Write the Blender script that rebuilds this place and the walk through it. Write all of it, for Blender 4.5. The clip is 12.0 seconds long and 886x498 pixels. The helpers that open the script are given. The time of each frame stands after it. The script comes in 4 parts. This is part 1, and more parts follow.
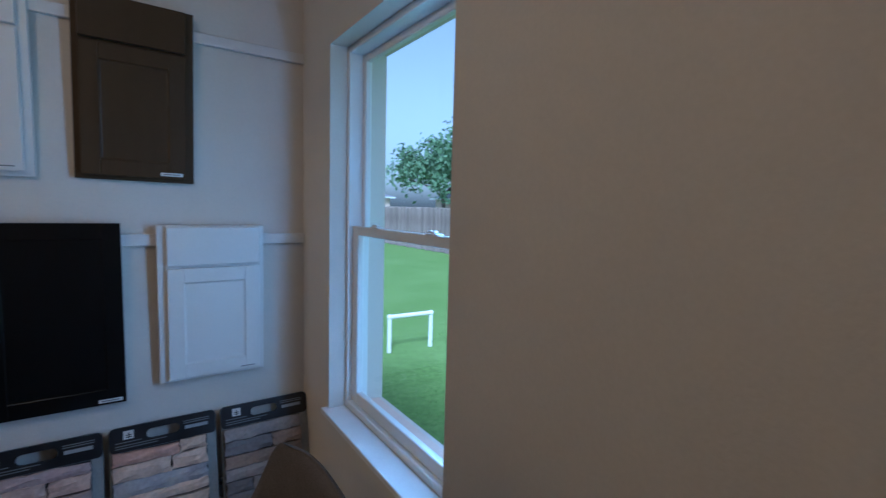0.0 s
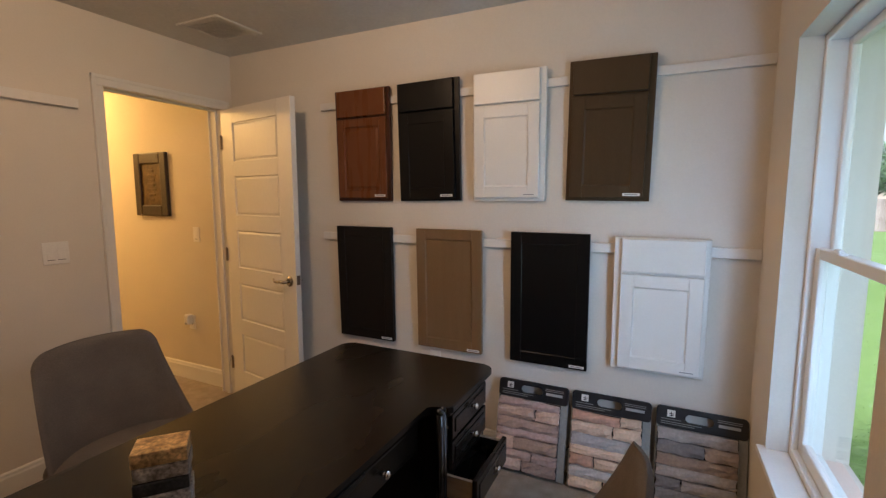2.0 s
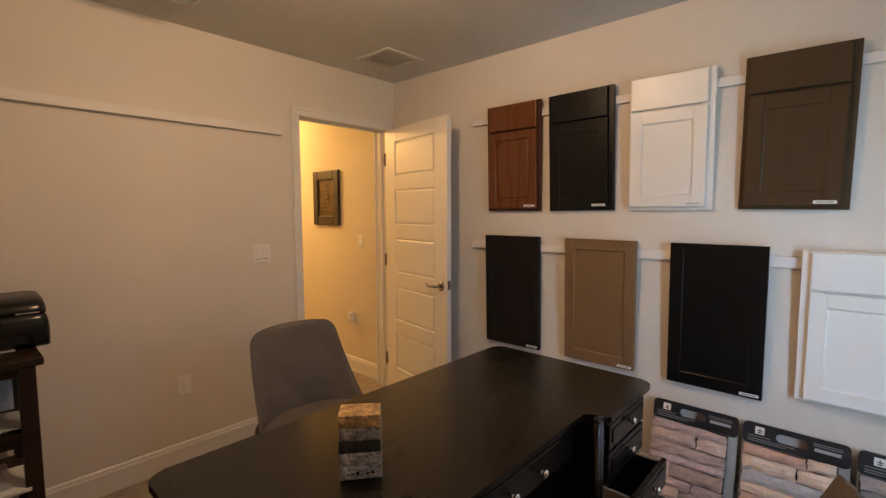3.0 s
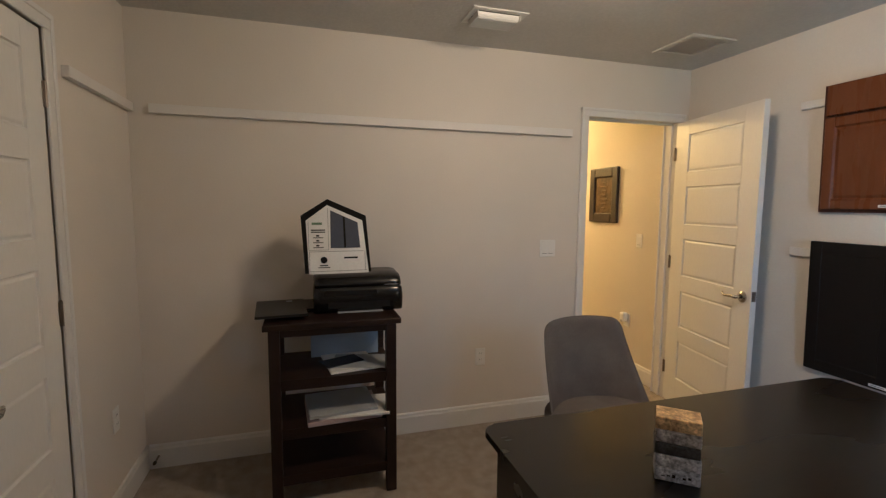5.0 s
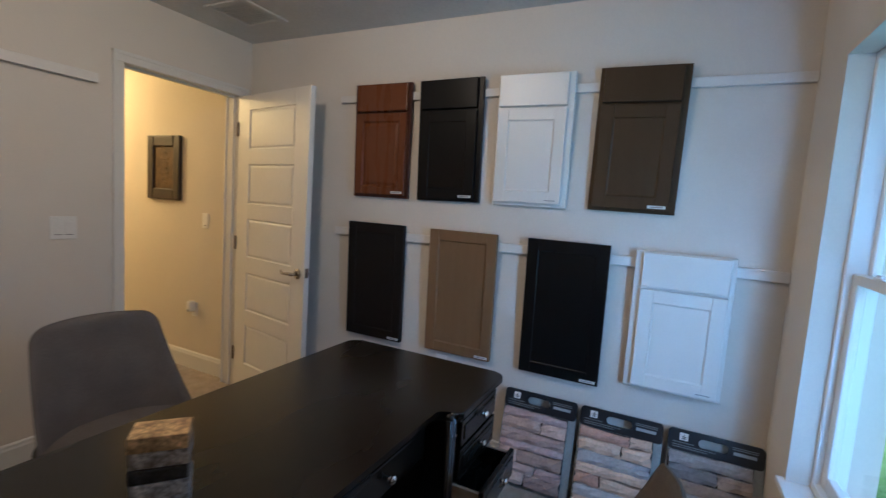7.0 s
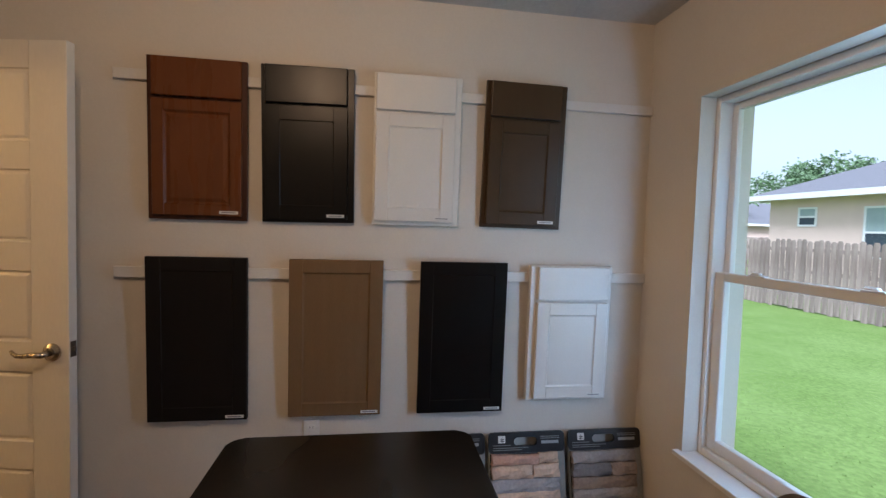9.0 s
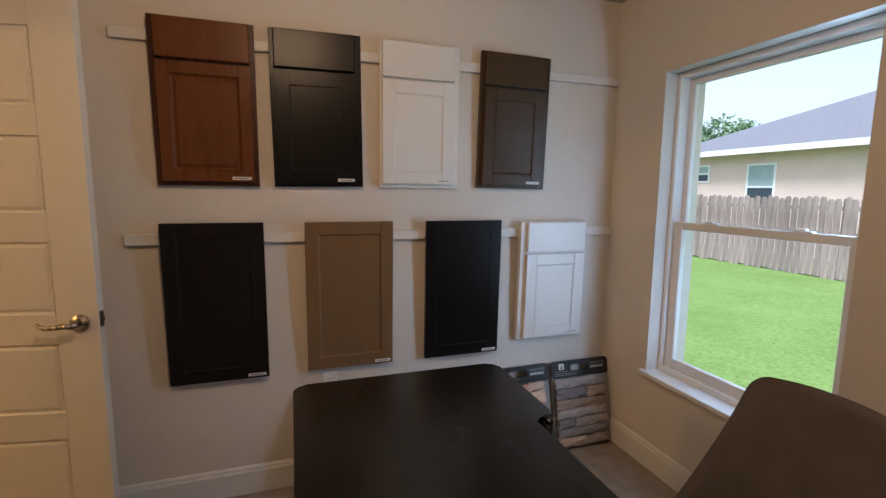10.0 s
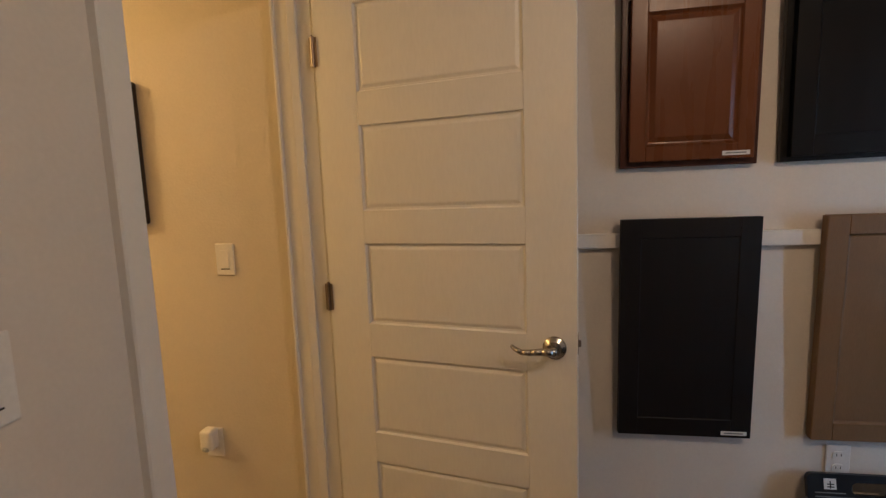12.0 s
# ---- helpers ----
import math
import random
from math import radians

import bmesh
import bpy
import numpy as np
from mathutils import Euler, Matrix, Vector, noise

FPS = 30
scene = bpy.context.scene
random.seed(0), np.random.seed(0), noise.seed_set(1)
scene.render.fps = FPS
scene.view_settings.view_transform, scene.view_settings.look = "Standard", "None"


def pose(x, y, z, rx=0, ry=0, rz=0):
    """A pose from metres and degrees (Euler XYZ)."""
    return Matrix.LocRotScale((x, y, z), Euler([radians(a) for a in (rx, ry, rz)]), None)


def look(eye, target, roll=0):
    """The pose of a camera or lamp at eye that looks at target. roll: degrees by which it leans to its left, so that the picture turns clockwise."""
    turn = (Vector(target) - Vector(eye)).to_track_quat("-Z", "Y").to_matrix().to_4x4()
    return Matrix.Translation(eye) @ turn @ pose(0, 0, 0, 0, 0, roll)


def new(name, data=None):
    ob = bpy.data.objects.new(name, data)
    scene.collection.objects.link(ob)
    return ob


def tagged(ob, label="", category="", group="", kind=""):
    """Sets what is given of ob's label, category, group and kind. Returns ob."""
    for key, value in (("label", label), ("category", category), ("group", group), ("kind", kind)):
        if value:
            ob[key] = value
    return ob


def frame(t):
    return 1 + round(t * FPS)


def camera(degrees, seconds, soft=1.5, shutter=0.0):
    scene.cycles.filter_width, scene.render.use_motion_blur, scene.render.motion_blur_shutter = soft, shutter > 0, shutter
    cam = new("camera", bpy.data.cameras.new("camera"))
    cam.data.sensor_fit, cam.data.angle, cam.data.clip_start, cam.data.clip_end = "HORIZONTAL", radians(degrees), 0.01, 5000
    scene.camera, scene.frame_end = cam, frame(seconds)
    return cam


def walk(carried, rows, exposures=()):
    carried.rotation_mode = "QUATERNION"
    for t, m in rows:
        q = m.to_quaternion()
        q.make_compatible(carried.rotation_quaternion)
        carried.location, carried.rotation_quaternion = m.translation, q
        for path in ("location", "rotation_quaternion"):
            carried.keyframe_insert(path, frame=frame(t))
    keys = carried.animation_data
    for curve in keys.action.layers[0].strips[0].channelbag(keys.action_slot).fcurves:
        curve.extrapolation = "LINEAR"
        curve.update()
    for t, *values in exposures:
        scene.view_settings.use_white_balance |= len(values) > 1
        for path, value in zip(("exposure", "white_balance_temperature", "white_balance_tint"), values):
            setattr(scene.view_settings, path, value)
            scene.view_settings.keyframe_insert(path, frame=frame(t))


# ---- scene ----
cam = camera(88.3, 12.0, soft=1.3, shutter=0.12)
PATH = [
    (0, (0.426, 0.397, 1.358), (1.54, 2.048, 1.18), 1.5),
    (0.5, (0.592, 0.483, 1.384), (0.837, 2.457, 1.178), 1.3),
    (1, (0.636, 0.406, 1.393), (0.395, 2.379, 1.175), 1.2),
    (1.5, (0.671, 0.238, 1.443), (0.058, 2.125, 1.192), 0.2),
    (2, (0.688, 0.196, 1.447), (-0.173, 1.987, 1.223), 0.0),
    (2.5, (0.671, 0.133, 1.461), (-0.446, 1.78, 1.26), -0.4),
    (3, (0.651, 0.08, 1.426), (-0.688, 1.558, 1.261), -0.1),
    (3.5, (0.632, 0.018, 1.443), (-0.891, 1.304, 1.279), -0.4),
    (3.7, (0.61, -0.03, 1.463), (-0.975, 1.178, 1.292), -0.8),
    (5.3, (0.654, -0.13, 1.448), (-1.266, 0.392, 1.248), 0.5),
    (5.5, (0.663, -0.12, 1.447), (-1.254, 0.413, 1.237), 0.3),
    (6, (0.639, -0.031, 1.464), (-1.154, 0.827, 1.244), 0.6),
    (6.5, (0.618, 0.025, 1.429), (-0.85, 1.371, 1.244), 1.3),
    (7, (0.611, 0.221, 1.408), (-0.264, 2.009, 1.215), 3.9),
    (7.2, (0.642, 0.404, 1.367), (-0.007, 2.293, 1.245), 5.8),
    (8.8, (-0.125, 0.4, 1.429), (-0.007, 2.396, 1.384), 3.8),
    (9, (-0.229, 0.474, 1.424), (0.068, 2.45, 1.33), 1.7),
    (9.5, (-0.413, 0.491, 1.416), (0.219, 2.382, 1.247), 3.3),
    (10, (-0.643, 0.375, 1.416), (-0.016, 2.257, 1.163), 0.6),
    (10.5, (-0.853, 0.435, 1.389), (-0.653, 2.408, 1.124), -1.2),
    (11, (-1.064, 0.648, 1.41), (-1.245, 2.632, 1.233), -2.1),
    (11.5, (-1.303, 0.778, 1.409), (-1.747, 2.718, 1.212), -3.2),
    (12, (-1.484, 1.027, 1.365), (-1.79, 2.99, 1.133), -2.1),
]
EXPOSURES = [(0.0, 0.9, 4150, 7), (0.5, 1.2, 4500, 7), (1.0, 1.4, 4850, 8), (1.5, 1.65, 5500, 13), (2.0, 1.7, 5600, 14), (2.5, 1.77, 5950, 15), (3.5, 2.05, 5800, 14), (5.5, 2.1, 4350, 3), (6.5, 1.92, 4300, 4), (7.0, 1.65, 4250, 5), (9.0, 1.4, 5350, 13), (9.5, 1.5, 5300, 13), (10.0, 1.5, 5500, 14), (10.5, 1.75, 6200, 15), (11.0, 1.88, 6200, 14), (12.0, 1.52, 5000, 11)]
walk(cam, [(t, look(eye, target, roll)) for t, eye, target, roll in PATH], EXPOSURES)

# ---- world, daylight and lamps ----
world = bpy.data.worlds.new("sky")
scene.world = world
world.use_nodes = True
wn = world.node_tree
wn.nodes.clear()
sky = wn.nodes.new("ShaderNodeTexSky")
sky.sky_type = "NISHITA"
sky.sun_disc = False
sky.sun_elevation, sky.sun_rotation = radians(48), radians(214)
sky.air_density, sky.dust_density, sky.ozone_density = 1.2, 3.0, 1.5
bg = wn.nodes.new("ShaderNodeBackground")
bg.inputs["Strength"].default_value = 0.088
wout = wn.nodes.new("ShaderNodeOutputWorld")
haze = wn.nodes.new("ShaderNodeHueSaturation")
haze.inputs["Saturation"].default_value = 0.4
wn.links.new(sky.outputs["Color"], haze.inputs["Color"])
wn.links.new(haze.outputs["Color"], bg.inputs["Color"])
wn.links.new(bg.outputs["Background"], wout.inputs["Surface"])


def lamp(name, kind, energy, color, where, size=0.1, target=None):
    data = bpy.data.lights.new(name, kind)
    data.energy, data.color = energy, color
    if kind == "POINT":
        data.shadow_soft_size = size
    if kind == "SUN":
        data.angle = radians(size)
    ob = new(name, data)
    ob.matrix_world = look(where, target) if target else Matrix.Translation(where)
    return ob


lamp("sun", "SUN", 1.9, (1.0, 0.96, 0.9), (-20, -30, 40), 14, (0, 0, 0))
LAMP = Vector((-0.6, 0.98, 2.33))
lamp("room_lamp", "POINT", 10, (1.0, 0.61, 0.3), LAMP, 0.09)
lamp("hall_lamp", "POINT", 20, (1.0, 0.53, 0.13), (-4.1, 1.85, 2.28), 0.09)


# added lamp strip, hidden in the window's outer south side, topping up sky light
data = bpy.data.lights.new("window_fill_strip", "AREA")
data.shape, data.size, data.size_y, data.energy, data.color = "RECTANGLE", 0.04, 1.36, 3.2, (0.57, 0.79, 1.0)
new("window_fill_strip", data).matrix_world = look((1.305, 1.362, 1.235), (-1.8, 2.1, 0.55))

# ---- materials ----
def mat(name, color, rough=0.6, metal=0.0, spread=0.08, scale=6.0, grain=0.04, grain_scale=120.0, bump=0.1, bump_scale=200.0,
        stretch=(1, 1, 1), tone=None, emit=0.0, per_object=0.0, coat=0.0, spec=0.5, detail=4.0, coords="Object"):
    """A surface with slow and fine variation of colour, relief and gloss."""
    m = bpy.data.materials.new(name)
    m.use_nodes = True
    t = m.node_tree
    b = t.nodes["Principled BSDF"]
    b.inputs["Roughness"].default_value, b.inputs["Metallic"].default_value = rough, metal
    b.inputs["Coat Weight"].default_value = coat
    b.inputs["Specular IOR Level"].default_value = spec
    co = t.nodes.new("ShaderNodeTexCoord")
    mp = t.nodes.new("ShaderNodeMapping")
    mp.inputs["Scale"].default_value = stretch
    t.links.new(co.outputs[coords], mp.inputs["Vector"])

    def tex(size, d):
        n = t.nodes.new("ShaderNodeTexNoise")
        n.inputs["Scale"].default_value, n.inputs["Detail"].default_value = size, d
        t.links.new(mp.outputs["Vector"], n.inputs["Vector"])
        return n
    slow, fine = tex(scale, detail), tex(grain_scale, 3.0)
    other = tone or tuple(c * (1 - spread) for c in color)
    ramp = t.nodes.new("ShaderNodeValToRGB")
    ramp.color_ramp.elements[0].position, ramp.color_ramp.elements[1].position = 0.32, 0.68
    ramp.color_ramp.elements[0].color, ramp.color_ramp.elements[1].color = (*other, 1), (*color, 1)
    t.links.new(slow.outputs["Fac"], ramp.inputs["Fac"])
    hsv = t.nodes.new("ShaderNodeHueSaturation")
    rng = t.nodes.new("ShaderNodeMapRange")
    rng.inputs["From Min"].default_value, rng.inputs["From Max"].default_value = 0.3, 0.7
    rng.inputs["To Min"].default_value, rng.inputs["To Max"].default_value = 1 - grain, 1 + grain
    t.links.new(fine.outputs["Fac"], rng.inputs["Value"])
    value = rng.outputs["Result"]
    if per_object:
        info = t.nodes.new("ShaderNodeObjectInfo")
        vary = t.nodes.new("ShaderNodeMapRange")
        vary.inputs["To Min"].default_value, vary.inputs["To Max"].default_value = 1 - per_object, 1 + per_object
        t.links.new(info.outputs["Random"], vary.inputs["Value"])
        mul = t.nodes.new("ShaderNodeMath")
        mul.operation = "MULTIPLY"
        t.links.new(value, mul.inputs[0])
        t.links.new(vary.outputs["Result"], mul.inputs[1])
        value = mul.outputs[0]
    t.links.new(value, hsv.inputs["Value"])
    t.links.new(ramp.outputs["Color"], hsv.inputs["Color"])
    t.links.new(hsv.outputs["Color"], b.inputs["Base Color"])
    gloss = t.nodes.new("ShaderNodeMapRange")
    gloss.inputs["To Min"].default_value, gloss.inputs["To Max"].default_value = max(0.02, rough - 0.06), min(1, rough + 0.06)
    t.links.new(slow.outputs["Fac"], gloss.inputs["Value"])
    t.links.new(gloss.outputs["Result"], b.inputs["Roughness"])
    if bump:
        rel = tex(bump_scale, 2.0)
        bp = t.nodes.new("ShaderNodeBump")
        bp.inputs["Strength"].default_value, bp.inputs["Distance"].default_value = bump, 0.004
        t.links.new(rel.outputs["Fac"], bp.inputs["Height"])
        t.links.new(bp.outputs["Normal"], b.inputs["Normal"])
    if emit:
        t.links.new(hsv.outputs["Color"], b.inputs["Emission Color"])
        b.inputs["Emission Strength"].default_value = emit
    return m


WALL = mat("wall_paint", (0.67, 0.625, 0.56), 0.75, spread=0.04, scale=2.0, grain=0.02, bump=0.12, bump_scale=130)
# hall paint yellowed to carry part of the lamp's warm light
HALLWALL = mat("hall_paint_lamp_tint", (0.64, 0.585, 0.48), 0.75, spread=0.04, scale=2.0, grain=0.02, bump=0.22, bump_scale=130)
CEIL = mat("ceiling_texture", (0.6, 0.59, 0.57), 0.9, spread=0.06, scale=3.0, grain=0.05, grain_scale=60, bump=0.5, bump_scale=55)
TRIM = mat("white_trim_paint", (0.71, 0.7, 0.675), 0.45, spread=0.03, scale=3.0, grain=0.015, bump=0.04, bump_scale=90)
RAIL = mat("rail_paint", (0.72, 0.7, 0.67), 0.55, spread=0.04, scale=5, grain=0.02, bump=0.04, bump_scale=90)
DOORM = mat("white_door_paint", (0.73, 0.72, 0.69), 0.42, spread=0.03, scale=2.5, grain=0.02, bump=0.08, bump_scale=160, stretch=(1, 1, 0.25))
CARPET = mat("beige_carpet", (0.37, 0.325, 0.275), 0.97, tone=(0.285, 0.245, 0.205), scale=14, grain=0.3, grain_scale=260, bump=0.9, bump_scale=330, spec=0.1)
VINYL = mat("white_vinyl", (0.8, 0.81, 0.81), 0.35, spread=0.03, scale=4, grain=0.01, bump=0.02)
SILL = mat("white_marble_sill", (0.8, 0.8, 0.79), 0.3, spread=0.08, scale=9, grain=0.02, bump=0.02)
BLACKDESK = mat("black_desk_paint", (0.0075, 0.0065, 0.005), 0.27, spec=0.33, tone=(0.01, 0.0085, 0.0065), scale=3, grain=0.2, grain_scale=40, bump=0.03, bump_scale=60, stretch=(1, 0.3, 1))
GLOSSBLACK = mat("gloss_black_lacquer", (0.006, 0.006, 0.006), 0.1, spread=0.1, grain=0.1, bump=0.01)
RAWWOOD = mat("pale_drawer_wood", (0.5, 0.4, 0.28), 0.6, tone=(0.38, 0.29, 0.19), scale=5, stretch=(1, 8, 8), grain=0.1)
CHROME = mat("chrome_knob", (0.85, 0.85, 0.86), 0.2, 1.0, spread=0.02, bump=0)
NICKEL = mat("satin_nickel", (0.46, 0.43, 0.39), 0.26, 1.0, spread=0.06, bump=0.02)
BRONZE = mat("dull_bronze", (0.24, 0.2, 0.16), 0.4, 0.9, spread=0.1, bump=0.03)
ESPRESSO = mat("espresso_wood", (0.02, 0.01, 0.007), 0.4, spec=0.35, tone=(0.012, 0.006, 0.004), scale=4, stretch=(6, 1, 6), grain=0.2, grain_scale=50, bump=0.06)
PRINTER = mat("black_printer_plastic", (0.007, 0.007, 0.0075), 0.25, spread=0.2, scale=8, bump=0.03)
PRINTER2 = mat("dark_grey_plastic", (0.011, 0.0115, 0.0125), 0.24, spec=0.35, spread=0.15, scale=8, bump=0.03)
FABRIC = mat("grey_chair_fabric", (0.15, 0.134, 0.122), 0.95, tone=(0.122, 0.109, 0.1), scale=9, grain=0.22, grain_scale=420, bump=0.5, bump_scale=700, spec=0.15)
BLACKMETAL = mat("black_metal", (0.015, 0.015, 0.015), 0.45, 0.4, spread=0.2, bump=0.03)
PAPER = mat("white_paper", (0.74, 0.74, 0.72), 0.7, spread=0.04, scale=5, bump=0.03)
PAPERGREY = mat("grey_sheet", (0.36, 0.38, 0.4), 0.6, spread=0.15, scale=6, bump=0.03)
PAPERPINK = mat("mauve_folder", (0.4, 0.32, 0.33), 0.65, spread=0.1, scale=5, bump=0.03)
INK = mat("black_print", (0.006, 0.006, 0.0065), 0.7, spec=0.15, spread=0.1, bump=0)
GREYINK = mat("grey_print", (0.22, 0.23, 0.23), 0.6, spread=0.1, bump=0)
GREENINK = mat("green_print", (0.12, 0.2, 0.12), 0.6, spread=0.1, bump=0)
SCREEN = mat("blue_grey_card_window", (0.07, 0.08, 0.11), 0.25, spread=0.15, scale=4, bump=0)
PLASTIC = mat("white_device_plastic", (0.76, 0.75, 0.72), 0.35, spread=0.03, bump=0)
SLOT = mat("dark_slot", (0.02, 0.02, 0.02), 0.7, spread=0.1, bump=0)
HEADER = mat("black_panel_header", (0.012, 0.014, 0.018), 0.4, spread=0.2, scale=8, bump=0.04)
# near-black colour that stands for the shade between stones
JOINT_SHADE = mat("joint_shade_paint", (0.03, 0.028, 0.026), 0.95, spread=0.2, scale=30, grain=0.2, bump=0.3)
BACKER = mat("grey_backer_board", (0.3, 0.31, 0.3), 0.8, spread=0.15, scale=10, grain=0.08, bump=0.2)
GLASS = bpy.data.materials.new("window_glass")
GLASS.use_nodes = True
gb = GLASS.node_tree.nodes["Principled BSDF"]
gb.inputs["Base Color"].default_value = (0.97, 1, 0.99, 1)
gb.inputs["Roughness"].default_value, gb.inputs["Transmission Weight"].default_value, gb.inputs["IOR"].default_value = 0.0, 1.0, 1.1
DOME = mat("lit_lamp_dome", (1.0, 0.72, 0.45), 0.4, spread=0.02, emit=2.0, bump=0)
STONES = {
    "tan": [mat("tan_stone", (0.518, 0.380, 0.312), 0.85, tone=(0.345, 0.255, 0.223), scale=14, grain=0.12, grain_scale=70, bump=0.6, bump_scale=45, per_object=0.25),
            mat("brown_stone", (0.415, 0.311, 0.275), 0.85, tone=(0.304, 0.225, 0.203), scale=14, grain=0.12, grain_scale=70, bump=0.6, bump_scale=45, per_object=0.25),
            mat("mauve_stone", (0.467, 0.346, 0.330), 0.85, tone=(0.386, 0.313, 0.304), scale=14, grain=0.12, grain_scale=70, bump=0.6, bump_scale=45, per_object=0.2)],
    "buff": [mat("buff_stone", (0.640, 0.490, 0.375), 0.85, tone=(0.520, 0.385, 0.300), scale=14, grain=0.12, grain_scale=70, bump=0.6, bump_scale=45, per_object=0.25),
             mat("rust_stone", (0.588, 0.364, 0.275), 0.85, tone=(0.446, 0.294, 0.243), scale=14, grain=0.12, grain_scale=70, bump=0.6, bump_scale=45, per_object=0.2),
             mat("ash_stone", (0.415, 0.398, 0.403), 0.85, tone=(0.324, 0.313, 0.335), scale=14, grain=0.12, grain_scale=70, bump=0.6, bump_scale=45, per_object=0.2)],
    "slate": [mat("slate_stone", (0.225, 0.215, 0.22), 0.8, tone=(0.16, 0.155, 0.165), scale=14, grain=0.12, grain_scale=70, bump=0.6, bump_scale=45, per_object=0.3),
              mat("umber_stone", (0.415, 0.311, 0.239), 0.85, tone=(0.283, 0.216, 0.181), scale=14, grain=0.12, grain_scale=70, bump=0.6, bump_scale=45, per_object=0.25),
              mat("drab_stone", (0.346, 0.311, 0.293), 0.85, tone=(0.243, 0.225, 0.223), scale=14, grain=0.12, grain_scale=70, bump=0.6, bump_scale=45, per_object=0.25)],
}
GRASS = mat("lawn_grass", (0.19, 0.28, 0.085), 0.95, tone=(0.15, 0.235, 0.06), scale=0.9, grain=0.2, grain_scale=25, bump=0.4, bump_scale=30, spec=0.1)
BLADE = mat("grass_blades", (0.23, 0.34, 0.1), 0.8, tone=(0.19, 0.29, 0.08), scale=3, bump=0, spec=0.2)
FENCE = mat("weathered_fence_wood", (0.38, 0.31, 0.285), 0.9, tone=(0.22, 0.165, 0.15), scale=2.2, stretch=(1, 4, 0.5), grain=0.15, grain_scale=60, bump=0.4, per_object=0.2)
STUCCO = mat("peach_stucco", (0.72, 0.57, 0.49), 0.9, spread=0.06, scale=2, grain=0.04, bump=0.5, bump_scale=60)
SHINGLE = mat("grey_roof_shingles", (0.2, 0.2, 0.23), 0.9, spread=0.2, scale=9, grain=0.15, grain_scale=30, bump=0.5, bump_scale=20, stretch=(1, 1, 6))
LEAF = mat("tree_leaves", (0.15, 0.235, 0.12), 0.7, tone=(0.12, 0.19, 0.095), scale=2, bump=0)
BARK = mat("tree_bark", (0.12, 0.09, 0.07), 0.9, tone=(0.07, 0.05, 0.04), scale=10, bump=0.6, bump_scale=40)
PVC = mat("white_pvc_pipe", (0.85, 0.85, 0.85), 0.3, spread=0.04, bump=0.02)
DARKPANE = mat("dark_window_pane", (0.06, 0.08, 0.1), 0.1, spread=0.1, bump=0)
BLIND = mat("pale_green_blind", (0.36, 0.45, 0.45), 0.5, spread=0.08, bump=0)


# ---- building helpers ----
def box(bm, lo, hi, bev=0.0, seg=1):
    made = bmesh.ops.create_cube(bm, size=1.0)["verts"]
    for v in made:
        v.co = Vector([(lo[i] + hi[i]) / 2 + v.co[i] * (hi[i] - lo[i]) for i in range(3)])
    if bev:
        edges = {e for v in made for e in v.link_edges}
        bmesh.ops.bevel(bm, geom=list(edges), offset=bev, segments=seg, profile=0.5, affect="EDGES")
    return made


def cyl(bm, a, b, r1, r2=None, n=16):
    """A tapered rod from a to b."""
    a, b = Vector(a), Vector(b)
    d = b - a
    m = Matrix.Translation((a + b) / 2) @ d.to_track_quat("Z", "Y").to_matrix().to_4x4()
    return bmesh.ops.create_cone(bm, cap_ends=True, segments=n, radius1=r1, radius2=r1 if r2 is None else r2, depth=d.length, matrix=m)["verts"]


def ball(bm, c, r, squash=(1, 1, 1), n=14):
    return bmesh.ops.create_uvsphere(bm, u_segments=n, v_segments=max(6, n // 2), radius=r,
                                     matrix=Matrix.Translation(c) @ Matrix.Diagonal((*squash, 1)))["verts"]


def prism(bm, outline, z0, z1, bev=0.0, seg=2):
    """An upright slab with the outline [(x, y), ...]."""
    low = [bm.verts.new((x, y, z0)) for x, y in outline]
    top = [bm.verts.new((x, y, z1)) for x, y in outline]
    n = len(outline)
    bm.faces.new(low[::-1])
    f = bm.faces.new(top)
    for i in range(n):
        bm.faces.new((low[i], low[(i + 1) % n], top[(i + 1) % n], top[i]))
    if bev:
        bmesh.ops.bevel(bm, geom=list(f.edges), offset=bev, segments=seg, profile=0.5, affect="EDGES")


def rounded(w, h, r, n=5):
    """A rounded rectangle about the origin."""
    pts = []
    for cx, cy, a0 in ((w / 2 - r, h / 2 - r, 0), (-w / 2 + r, h / 2 - r, 90), (-w / 2 + r, -h / 2 + r, 180), (w / 2 - r, -h / 2 + r, 270)):
        for i in range(n + 1):
            a = radians(a0 + 90 * i / n)
            pts.append((cx + r * math.cos(a), cy + r * math.sin(a)))
    return pts


def mesh_of(bm, name, material, smooth=False):
    me = bpy.data.meshes.new(name)
    bmesh.ops.recalc_face_normals(bm, faces=bm.faces[:])
    bm.to_mesh(me)
    bm.free()
    me.materials.append(material)
    if smooth:
        for p in me.polygons:
            p.use_smooth = True
    return me


def part(name, bm, material, parent=None, label="", smooth=False):
    """Links a bmesh as one mesh object under a thing or a part."""
    ob = new(name, mesh_of(bm, name, material, smooth))
    ob.parent = parent
    return tagged(ob, label)


def block(name, material, parent, lo, hi, bev=0.002, label="", seg=1):
    bm = bmesh.new()
    box(bm, lo, hi, bev, seg)
    return part(name, bm, material, parent, label)


def rod(name, material, parent, a, b, r1, r2=None, n=16, label=""):
    bm = bmesh.new()
    cyl(bm, a, b, r1, r2, n)
    return part(name, bm, material, parent, label)


